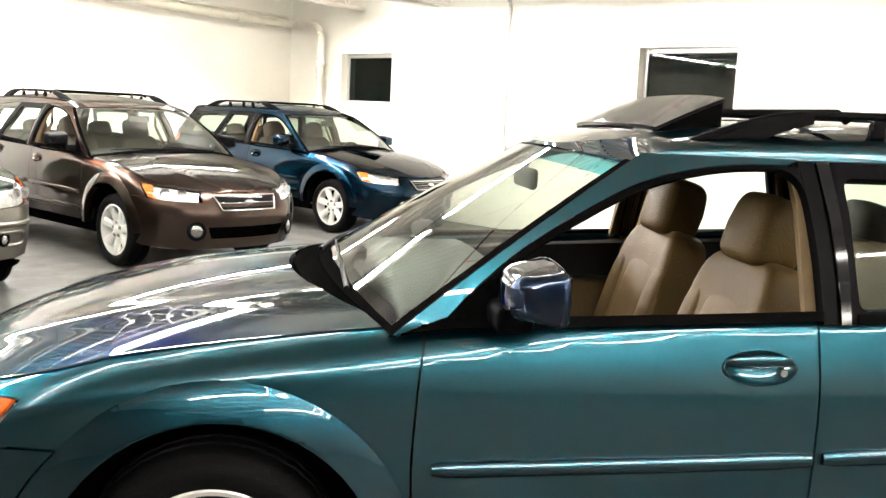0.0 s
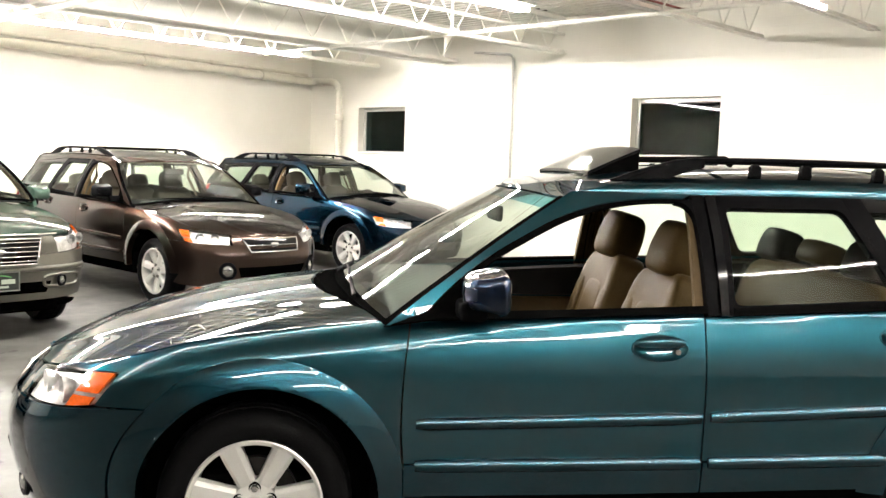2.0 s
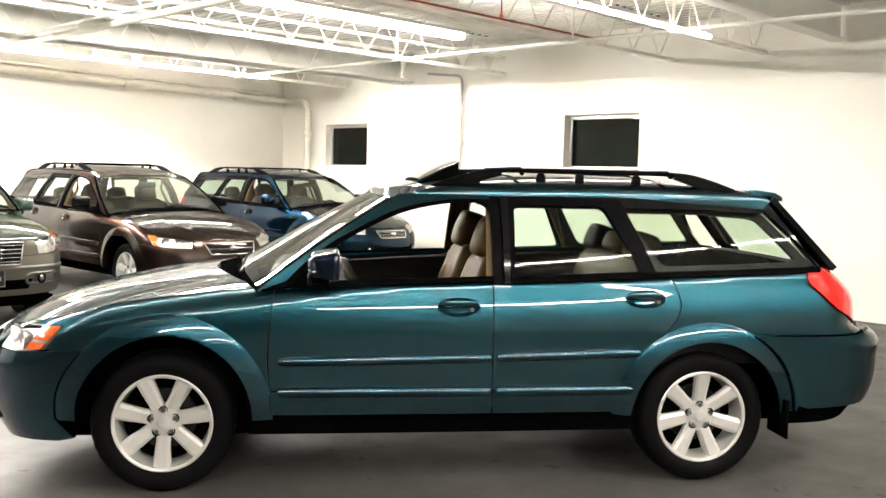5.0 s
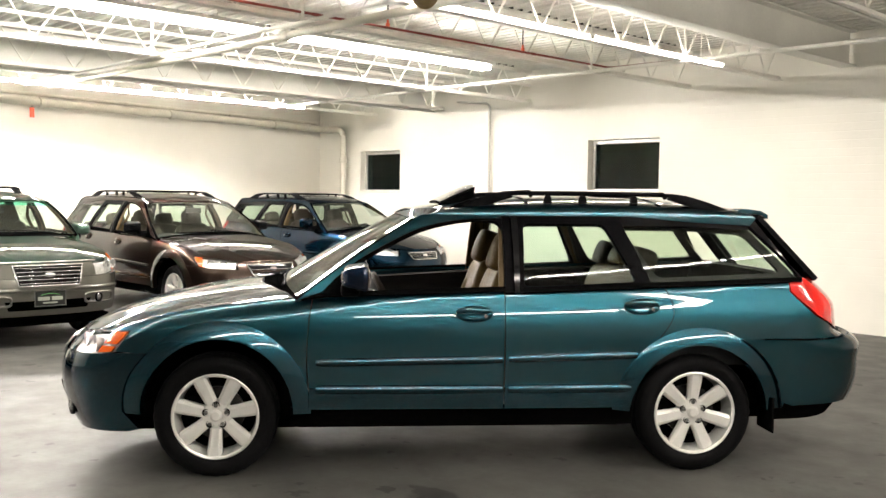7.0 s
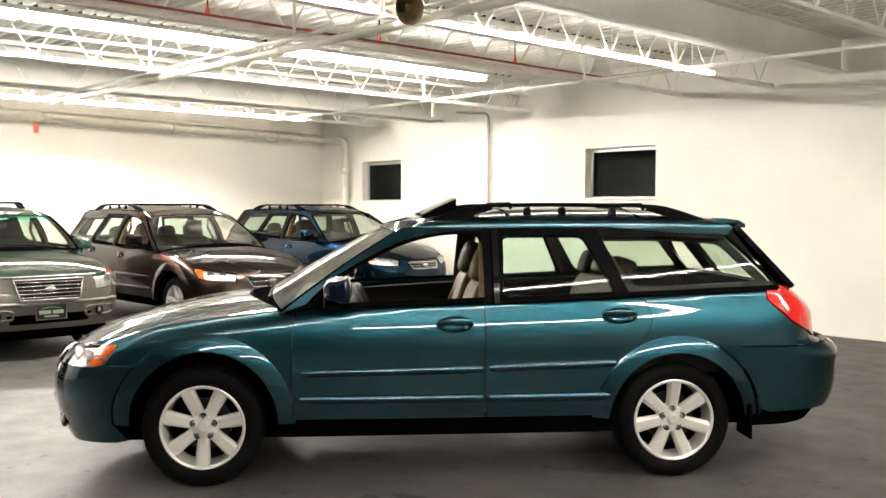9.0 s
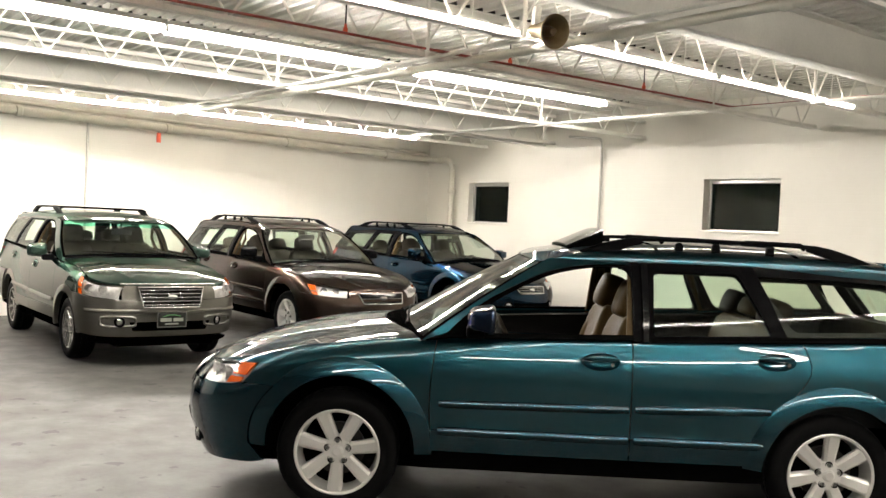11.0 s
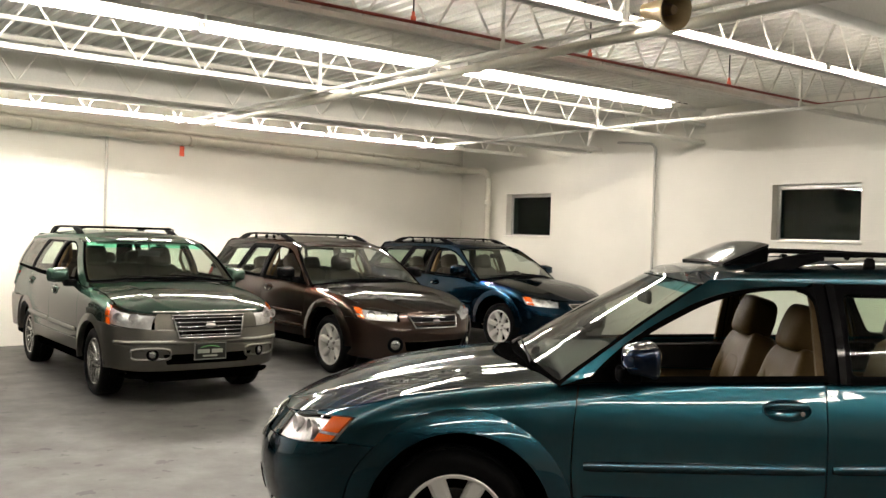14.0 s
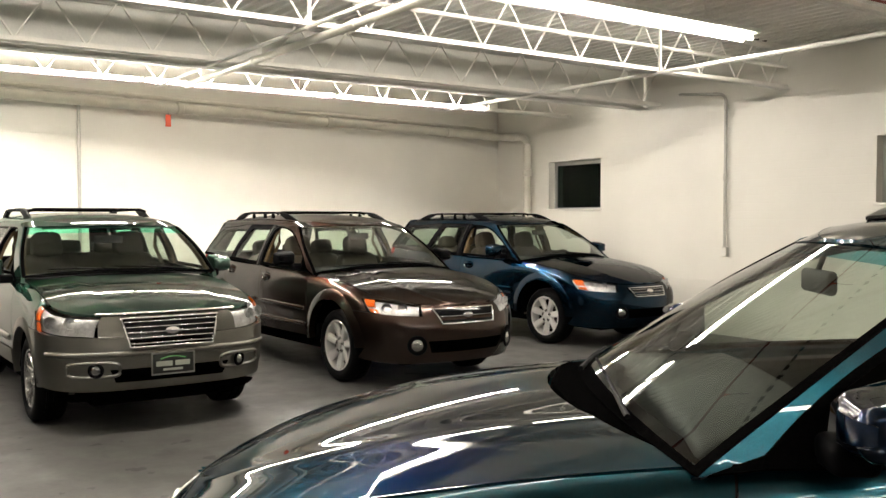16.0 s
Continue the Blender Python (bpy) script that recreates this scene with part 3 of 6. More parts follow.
def strip_light(x, y0, y1, z, wide=0.12, tubes=2, mat=None, tray=0.05, slim=False):
    """Fluorescent batten: enamel tray and bare tubes."""
    ob = thing("fluorescent_light", "long bare fluorescent batten, switched on", "ceiling light", pose(x, (y0 + y1) / 2, z), "fluorescent strips")
    long = y1 - y0
    bm = bmesh.new()
    rounded(bm, (tray, long, 0.014 if slim else 0.045), (0, 0, 0.024 if slim else 0.06), 0.005, 2)
    part("housing", bm, M_HOUSING, ob)
    for s in (-1, 1):
        bm = bmesh.new()
        tube(bm, [(0, s * long * 0.3, 0.03 if slim else 0.08), (0, s * long * 0.3, DECK_Z - z)], 0.006, 6)
        part("hanger_rod", bm, M_STEEL, ob)
    for k in range(tubes):
        dx = (k - (tubes - 1) / 2) * wide * 0.55
        bm = bmesh.new()
        tube(bm, [(dx, -long / 2 + 0.03, 0), (dx, long / 2 - 0.03, 0)], 0.013 if slim else 0.019, 10)
        part("tube", bm, mat or M_TUBE, ob, "glowing white tube")
        for s in (-1, 1):
            bm = bmesh.new()
            rounded(bm, (0.03, 0.03, 0.05), (dx, s * (long / 2 - 0.015), 0.01), 0.005, 2)
            part("lamp_holder", bm, M_HOUSING, ob)


def strip_row(x, y0, y1, z, piece=2.44, wide=0.12, tubes=2, mat=None, tray=0.05, slim=False):
    y = y1
    while y - piece > y0:
        strip_light(x, y - piece, y - 0.02, z, wide, tubes, mat, tray, slim)
        y -= piece


strip_row(-8.925, -8.0, 6.8, 3.075, 2.44, 0.07, 1, M_TUBE_WALL, 0.022, True)
strip_row(-4.3, -8.5, 2.95, 3.29, 2.44, 0.20, 2, None, 0.30)
strip_light(-4.3, 3.26, 6.54, 3.29, 0.20, 2, None, 0.30)
strip_row(-1.03, -8.5, 7.0, 3.075, 2.44, 0.09, 1, M_TUBE_SLIM, 0.022, True)
strip_row(3.85, -5.3, 4.6, 3.12, 2.44, 0.09, 2, M_TUBE_EAST, 0.14)
strip_row(7.3, -5.3, 4.6, 3.12, 2.44, 0.09, 2, M_TUBE_EAST, 0.14)


def horn_speaker():
    ob = thing("horn_loudspeaker", "tan metal horn loudspeaker clamped under the roof beam", "loudspeaker",
               look((-0.60, 1.86, 3.00), (0.40, 1.74, 2.82)) @ pose(0, 0, 0, 0, 180, 0))
    bm = bmesh.new()
    lathe(bm, [(r * 0.80, h * 0.9) for r, h in ((0.0, -0.05), (0.055, -0.05), (0.06, 0.0), (0.075, 0.07), (0.10, 0.15), (0.135, 0.22), (0.150, 0.24), (0.150, 0.25), (0.128, 0.235), (0.09, 0.15), (0.06, 0.08), (0.0, 0.07))], 40, "z")
    part("bell", bm, M_HORN, ob, smooth=40)
    bm = bmesh.new()
    lathe(bm, [(0.0, 0.21), (0.026, 0.205), (0.036, 0.16), (0.038, 0.08), (0.0, 0.075)], 24, "z")
    part("throat", bm, M_HORN_IN, ob, "dark bronze centre cone", smooth=40)
    bm = bmesh.new()
    rounded(bm, (0.05, 0.14, 0.05), (0, 0.10, -0.03), 0.008, 2)
    part("bracket", bm, M_STEEL, ob)
    back = ob.matrix_basis.inverted()
    bm = bmesh.new()
    tube(bm, [back @ Vector(p) for p in ((-0.63, 1.87, 3.005), (-0.64, 1.95, 3.03), (-0.64, 2.12, 3.035), (-0.64, 2.30, 3.02))], 0.014, 8)
    part("mounting_arm", bm, M_STEEL, ob, "white mounting arm clamped to the crossing pipes", 40)


horn_speaker()


# ---- cars ----
from mathutils import geometry


def inside(p, poly):
    x, y = p
    hit = False
    for (x0, y0), (x1, y1) in zip(poly, poly[1:] + poly[:1]):
        if (y0 > y) != (y1 > y) and x < (x1 - x0) * (y - y0) / (y1 - y0) + x0:
            hit = not hit
    return hit


def dense(poly, step):
    out = []
    for a, b in zip(poly, poly[1:] + poly[:1]):
        k = max(1, int(math.ceil(math.dist(a, b) / step)))
        out += [(a[0] + (b[0] - a[0]) * i / k, a[1] + (b[1] - a[1]) * i / k) for i in range(k)]
    return out


def clean(poly):
    """Drops doubled corners."""
    out = []
    for p in poly:
        p = (float(p[0]), float(p[1]))
        if not out or math.dist(p, out[-1]) > 1e-4:
            out.append(p)
    return out[:-1] if math.dist(out[0], out[-1]) < 1e-4 else out


def round_corners(poly, r, n=5):
    """An outline with its corners rounded off."""
    out = []
    for k, p in enumerate(poly):
        c, a, b = Vector(p), Vector(poly[k - 1]), Vector(poly[(k + 1) % len(poly)])
        u, v = (a - c).normalized() * r, (b - c).normalized() * r
        out += [tuple(c + u * (1 - t) ** 2 + v * t * t) for t in [i / n for i in range(n + 1)]]
    return out


def smooth2(points, n=6):
    return [(p.x, p.y) for p in spline([(a, b, 0) for a, b in points], n)]


def patch(name, surf, poly, mat, parent, side=1, step=0.045, off=0.0, depth=0.014, label="", holes=()):
    """A sheet-metal panel: the part of a curved surface inside an outline, with turned-in edges. side -1 mirrors it to the right."""
    ring = dense(clean(poly), step)
    lo, hi = np.min(ring, 0), np.max(ring, 0)
    grid = []
    nx, ny = max(1, int((hi[0] - lo[0]) / step)), max(1, int((hi[1] - lo[1]) / step))
    ring_np = np.array(ring)
    for i in range(nx + 1):
        for j in range(ny + 1):
            p = (lo[0] + (i + 0.5) * (hi[0] - lo[0]) / (nx + 1), lo[1] + (j + 0.5) * (hi[1] - lo[1]) / (ny + 1))
            if np.hypot(*(ring_np - p).T).min() > step * 0.45 and inside(p, ring):
                grid.append(p)
    k = len(ring)
    bounds = [(i, (i + 1) % k) for i in range(k)]
    extra = []
    for hole in holes:
        grid = [p for p in grid if np.hypot(*(np.array(hole) - p).T).min() > step * 0.3 and not inside(p, hole)]
        base_i, m = k + len(extra), len(hole)
        bounds += [(base_i + i, base_i + (i + 1) % m) for i in range(m)]
        extra += hole
    flat = [Vector(p) for p in ring + extra + grid]
    vs, _, fs, *_ = geometry.delaunay_2d_cdt(flat, bounds, [], 0, 1e-6)
    keep = []
    for f in fs:
        c = sum((vs[i] for i in f), Vector((0, 0))) / len(f)
        if inside(c, ring) and not any(inside(c, hole) for hole in holes):
            keep.append(list(f))
    verts, norms = [], []
    e = 0.004
    for v in vs:
        a, b = v
        p = surf(a, b)
        n = (surf(a + e, b) - surf(a - e, b)).cross(surf(a, b + e) - surf(a, b - e))
        n = n.normalized() if n.length > 1e-12 else Vector((0, 1, 0))
        verts.append(p)
        norms.append(n)
    # outward: away from the car's middle
    out = sum((n.dot(p - Vector((-1.3, 0, 0.55))) for n, p in zip(norms, verts)))
    if out < 0:
        norms = [-n for n in norms]
    verts = [p + n * off for p, n in zip(verts, norms)]
    top = len(verts)
    at = {}
    for f in keep:
        for i, j in zip(f, f[1:] + f[:1]):
            at[(i, j)] = at.get((i, j), 0) + 1
    border = [(i, j) for i, j in at if (j, i) not in at]
    faces, custom = list(keep), list(norms)
    if depth:
        low = {}
        for i, j in border:
            for q in (i, j):
                if q not in low:
                    low[q] = len(verts)
                    verts += [verts[q] - norms[q] * 0.0015, verts[q] - norms[q] * depth]
                    custom += [norms[q], norms[q]]
        for i, j in border:
            faces.append([j, i, low[i], low[j]])
            faces.append([low[j], low[i], low[i] + 1, low[j] + 1])
    if sum((verts[f[1]] - verts[f[0]]).cross(verts[f[2]] - verts[f[0]]).dot(norms[f[0]]) for f in keep) < 0:
        faces = [f[::-1] for f in faces]
    if side < 0:
        verts = [Vector((p.x, -p.y, p.z)) for p in verts]
        custom = [Vector((n.x, -n.y, n.z)) for n in custom]
        faces = [f[::-1] for f in faces]
    me = bpy.data.meshes.new(name)
    me.from_pydata([tuple(p) for p in verts], [], faces)
    me.materials.append(mat)
    me.shade_smooth()
    n_top = len(keep)
    for poly_face in list(me.polygons)[n_top:]:
        poly_face.use_smooth = False
    loops = np.zeros((len(me.loops), 3))
    for pf in me.polygons:
        for li in pf.loop_indices:
            loops[li] = custom[me.loops[li].vertex_index] if pf.index < n_top else pf.normal
    me.normals_split_custom_set([tuple(v) for v in loops])
    ob = new(name, me)
    ob.parent = parent
    if label:
        tagged(ob, label=label)
    return ob


OUTBACK = dict(
    base=2.67, tyre=0.335, rim=0.236, wheel_y=0.80, cx=0.25, cr=-3.18, width=0.868, n_front=2.35, n_rear=3.0, L=1.05, LR=1.0,
    nose=[(0.20, 0.85), (0.30, 0.92), (0.42, 0.962), (0.55, 0.972), (0.63, 0.95), (0.70, 0.90), (0.76, 0.84), (0.82, 0.77), (0.90, 0.66)],
    tail=[(0.25, -3.60), (0.40, -3.75), (0.62, -3.80), (0.74, -3.77), (0.785, -3.66), (0.85, -3.64), (0.96, -3.62), (1.04, -3.53), (1.12, -3.39)],
    section=[(0.20, 0.955), (0.33, 0.965), (0.45, 0.985), (0.60, 0.996), (0.72, 1.0), (0.82, 0.997), (0.88, 0.989), (0.93, 0.975), (0.98, 0.957), (1.05, 0.938), (1.12, 0.925)],
    top=[(-3.9, 1.115), (-3.2, 1.105), (-2.4, 1.078), (-1.6, 1.048), (-0.9, 1.02), (-0.5, 0.99), (-0.2, 0.962), (0.1, 0.925), (0.35, 0.882), (0.6, 0.83), (0.8, 0.775), (1.0, 0.745), (1.4, 0.735)],
    hood=[(-0.6, 1.05), (-0.35, 1.035), (-0.1, 1.012), (0.2, 0.968), (0.45, 0.918), (0.65, 0.86), (0.80, 0.79), (0.95, 0.70)],
    roof=[(-0.9, 1.41), (-1.1, 1.476), (-1.3, 1.517), (-1.7, 1.549), (-2.2, 1.556), (-2.7, 1.537), (-3.0, 1.507), (-3.25, 1.46)],
    side_y=0.825, lean=0.51, edge_z=1.44,
    pillar=[(-0.435, 0.972), (-0.565, 1.073), (-0.762, 1.215), (-0.937, 1.331), (-1.08, 1.418)],
    window=[(-0.585, 1.005), (-0.665, 1.085), (-0.775, 1.172), (-0.92, 1.258), (-1.12, 1.352), (-1.34, 1.402), (-1.565, 1.412)],
    b_pillar=(-1.565, -1.665), rear_window=[(-1.665, 1.050), (-1.682, 1.400), (-2.16, 1.402), (-2.325, 1.078)],
    quarter=[(-2.395, 1.082), (-2.235, 1.402), (-2.70, 1.400), (-3.02, 1.385), (-3.285, 1.112)],
    end=(-3.06, -3.25), door_f=-0.50, door_m=-1.565, arch=0.40, flare=0.495,
    rail_x=(-1.33, -2.88), mirror_dx=-0.03, header=-1.0, lamp_end=0.95, lamp_z=0.715, amber=0.635,
)
FORESTER = dict(
    OUTBACK, base=2.525, tyre=0.325, rim=0.22, wheel_y=0.79, cx=0.30, cr=-3.10, width=0.85, n_front=3.0, n_rear=3.4,
    nose=[(0.20, 0.74), (0.30, 0.80), (0.42, 0.84), (0.55, 0.85), (0.66, 0.84), (0.78, 0.815), (0.86, 0.79), (0.92, 0.74), (1.0, 0.62)],
    tail=[(0.25, -3.45), (0.40, -3.58), (0.62, -3.62), (0.74, -3.60), (0.80, -3.56), (0.95, -3.52), (1.15, -3.46)],
    top=[(-3.9, 1.13), (-3.0, 1.12), (-2.3, 1.105), (-1.6, 1.085), (-0.9, 1.06), (-0.5, 1.035), (-0.2, 1.005), (0.1, 0.97), (0.35, 0.93), (0.6, 0.885), (0.8, 0.85), (1.0, 0.835), (1.4, 0.83)],
    hood=[(-0.6, 1.09), (-0.35, 1.075), (-0.1, 1.05), (0.2, 1.01), (0.45, 0.965), (0.62, 0.92), (0.75, 0.87), (0.95, 0.80)],
    roof=[(-0.8, 1.42), (-0.95, 1.48), (-1.15, 1.525), (-1.6, 1.555), (-2.1, 1.56), (-2.6, 1.55), (-3.0, 1.525), (-3.25, 1.49)],
    side_y=0.815, lean=0.42, edge_z=1.435,
    pillar=[(-0.36, 1.05), (-0.52, 1.16), (-0.68, 1.27), (-0.84, 1.37), (-0.97, 1.44)],
    window=[(-0.60, 1.068), (-0.70, 1.15), (-0.84, 1.255), (-0.98, 1.345), (-1.16, 1.41), (-1.34, 1.425), (-1.48, 1.428)],
    b_pillar=(-1.48, -1.575), rear_window=[(-1.575, 1.09), (-1.595, 1.430), (-2.22, 1.430), (-2.36, 1.112)],
    quarter=[(-2.44, 1.115), (-2.30, 1.430), (-2.70, 1.428), (-3.06, 1.41), (-3.20, 1.13)],
    end=(-3.18, -3.30), door_f=-0.44, door_m=-1.46, arch=0.385, flare=0.455,
    rail_x=(-1.45, -2.85), rail_w=0.46, mirror_dx=0.04, mirror_dz=-0.07, header=-0.88, lamp_end=0.96, lamp_z=0.75, amber=0.515,
)


def build_wheel(car, at, side, tyre_r, rim_r, spokes, phase=90, alloy=None):
    """An alloy wheel (rim) that carries its tyre, cap, nuts and brake disc. Its outer face looks along +y."""
    alloy = alloy or M_ALLOY
    bm = bmesh.new()
    lathe(bm, [(rim_r - 0.006, 0.0), (rim_r, -0.004), (rim_r, -0.014), (rim_r - 0.016, -0.022), (rim_r - 0.024, -0.05), (rim_r - 0.03, -0.17), (rim_r - 0.012, -0.19), (rim_r, -0.2)], 64)
    lathe(bm, [(rim_r - 0.006, 0.0), (rim_r - 0.018, -0.004), (rim_r - 0.024, -0.05)], 64)
    hub = 0.076
    lathe(bm, [(0.0, -0.022), (0.030, -0.022), (0.034, -0.028), (hub, -0.034), (hub + 0.006, -0.05), (hub + 0.006, -0.09), (0.0, -0.09)], 40)
    wide_in, wide_out = (0.031, 0.037) if spokes < 8 else (0.016, 0.018)
    spoke_mesh = bmesh.new()
    rim_bm, bm = bm, spoke_mesh
    for k in range(1):
        ca, sa = 1.0, 0.0
        stations = [(hub - 0.012, wide_in, -0.034, -0.07), (0.11, wide_in * 1.05, -0.026, -0.06), (0.17, wide_out, -0.017, -0.05), (rim_r - 0.014, wide_out * 1.05, -0.010, -0.045)]
        rings = []
        for r, w, top, low in stations:
            ring = []
            for dw, h in ((-w * 1.10, low), (-w, top - 0.012), (-w * 0.60, top), (w * 0.60, top), (w, top - 0.012), (w * 1.10, low)):
                ring.append(bm.verts.new((r * ca - dw * sa, h, r * sa + dw * ca)))
            rings.append(ring)
        for one, two in zip(rings, rings[1:]):
            for i in range(5):
                bm.faces.new((one[i], one[i + 1], two[i + 1], two[i]))
    turn = Matrix() if side > 0 else pose(0, 0, 0, 0, 0, 180)
    spoke_me = bpy.data.meshes.new("spoke")
    bmesh.ops.recalc_face_normals(bm, faces=bm.faces)
    bm.to_mesh(spoke_me)
    bm.free()
    spoke_me.materials.append(alloy)
    bm = rim_bm
    wheel = part("wheel", bm, alloy, car, "silver alloy wheel with broad spokes", 35, Matrix.Translation(at) @ turn)
    for k in range(spokes):
        spoke = new("spoke", spoke_me)
        spoke.matrix_basis = pose(0, 0, 0, 0, -(360 * k / spokes + phase), 0)
        spoke.parent = wheel
    bm = bmesh.new()
    t, r = tyre_r, rim_r
    lathe(bm, [(r - 0.004, -0.006), (r + 0.012, 0.006), (r + 0.03, 0.012), (r + 0.055, 0.013), (t - 0.03, 0.006), (t - 0.014, -0.004), (t - 0.004, -0.02), (t - 0.001, -0.055), (t - 0.009, -0.058), (t - 0.009, -0.068), (t, -0.071), (t, -0.105), (t - 0.009, -0.108), (t - 0.009, -0.118), (t, -0.121), (t - 0.001, -0.155), (t - 0.006, -0.19), (t - 0.03, -0.212), (r, -0.2)], 144)
    for n, v in enumerate(bm.verts):
        rr = math.hypot(v.co.x, v.co.z)
        row, col = divmod(n, 144)
        if rr > t - 0.016 and (col + row) % 4 == 0:
            v.co.x, v.co.z = v.co.x * (rr - 0.003) / rr, v.co.z * (rr - 0.003) / rr
    part("tyre", bm, M_TYRE, wheel, "black rubber tyre with block tread", 35)
    bm = bmesh.new()
    lathe(bm, [(0.0, -0.10), (0.145, -0.10), (0.145, -0.125), (0.0, -0.125)], 48)
    # Added black disc that puts the dark into the gaps between spokes.
    gap_disc = bmesh.new()
    lathe(gap_disc, [(0.0, -0.128), (rim_r - 0.03, -0.128), (rim_r - 0.03, -0.14), (0.0, -0.14)], 32)
    part("gap_backing", gap_disc, M_UNDER, wheel, "black disc added to darken the spoke gaps", 30)
    part("brake_disc", bm, M_DISC, wheel, "worn steel brake disc", 30)
    bm = bmesh.new()
    lathe(bm, [(0.0, -0.013), (0.022, -0.014), (0.028, -0.02), (0.028, -0.03), (0.0, -0.03)], 28)
    part("hub_cap", bm, alloy, wheel, "", 35)
    for k in range(5):
        a = 2 * math.pi * k / 5 + 0.3
        bm = bmesh.new()
        lathe(bm, [(0.0, -0.020), (0.011, -0.020), (0.0135, -0.025), (0.014, -0.045)], 6)
        bmesh.ops.translate(bm, verts=bm.verts[:], vec=(0.057 * math.cos(a), 0, 0.057 * math.sin(a)))
        part("wheel_nut", bm, M_CHROME_DULL, wheel, "", 30)
        bm = bmesh.new()
        lathe(bm, [(0.0135, -0.033), (0.021, -0.0305), (0.021, -0.05)], 18)
        bmesh.ops.translate(bm, verts=bm.verts[:], vec=(0.057 * math.cos(a), 0, 0.057 * math.sin(a)))
        part("nut_recess", bm, M_UNDER, wheel, "dark recess round a wheel nut", 30)
    bm = bmesh.new()
    rounded(bm, (0.10, 0.07, 0.16), (0.13, -0.11, 0.02), 0.015, 2)
    part("brake_caliper", bm, M_UNDER, wheel, "", 30)
    return wheel


def seat(car, x, y, z, mat, bench=0.0, dark_rest=False, back=0.65, name="seat", rests=None):
    """A bucket seat, or a bench as wide as told: cushion, leaning backrest with bolsters, headrest on posts."""
    wide = bench or 0.52
    bm = bmesh.new()
    pillow(bm, (0.54, wide + 0.02, 0.21), (x + 0.10, y, z), Euler((0, radians(-6), 0)), 0.3)
    cushion = part(name, bm, mat, car, "tan leather seat", 60)
    lean = Euler((0, radians(-17), 0))

    def form(p, q):
        s = abs(p.y) * 2
        fat = 1.0 + 0.35 * max(0, s - 0.55) if not bench else 1.0
        slim = 1.0 - 0.22 * max(0, p.z + 0.1) ** 2 * (0 if bench else 2)
        return Vector((q.x * fat + (0.035 * max(0, s - 0.5) if not bench else 0), q.y * slim, q.z))

    bm = bmesh.new()
    pillow(bm, (0.17, wide, back + 0.02), (x - 0.245, y, z + back / 2 - 0.03), lean, 0.34, form)
    part("backrest", bm, mat, cushion, "", 60)
    if not bench:
        bm = bmesh.new()
        pillow(bm, (0.07, 0.25, back * 0.72), (x - 0.178, y, z + 0.27), lean, 0.3)
        part("seat_insert", bm, mat, cushion, "", 60)
    for k in (-1, 1) if not bench else ():
        bm = bmesh.new()
        pillow(bm, (0.15, 0.11, back * 0.80), (x - 0.20, y + k * 0.195, z + 0.26), lean, 0.5)
        part("bolster", bm, mat, cushion, "", 60)
    for dy in rests or [0]:
        bm = bmesh.new()

        def crown(p, q):
            return Vector((q.x * (1 - 0.3 * max(0, p.z)) + 0.02 * (1 - 4 * p.y * p.y), q.y * (1 - 0.25 * max(0, p.z) ** 2 * 2), q.z))

        pillow(bm, (0.17, 0.26, 0.225) if not bench else (0.14, 0.25, 0.165 if dy else 0.11), (x - 0.335, y + dy, z + back + (0.052 if not bench else 0.035)), lean, 0.40, crown)
        shaded = dark_rest and dy
        part("headrest", bm, M_LEATHER_DARK if shaded else mat, cushion, "dark brown headrest" if shaded else "", 60)
        for k in (-1, 1):
            bm = bmesh.new()
            tube(bm, [(x - 0.31, y + dy + k * 0.07, z + back - 0.10), (x - 0.335, y + dy + k * 0.07, z + back + 0.02)], 0.007, 8)
            part("headrest_post", bm, M_CHROME, cushion)
    return cushion


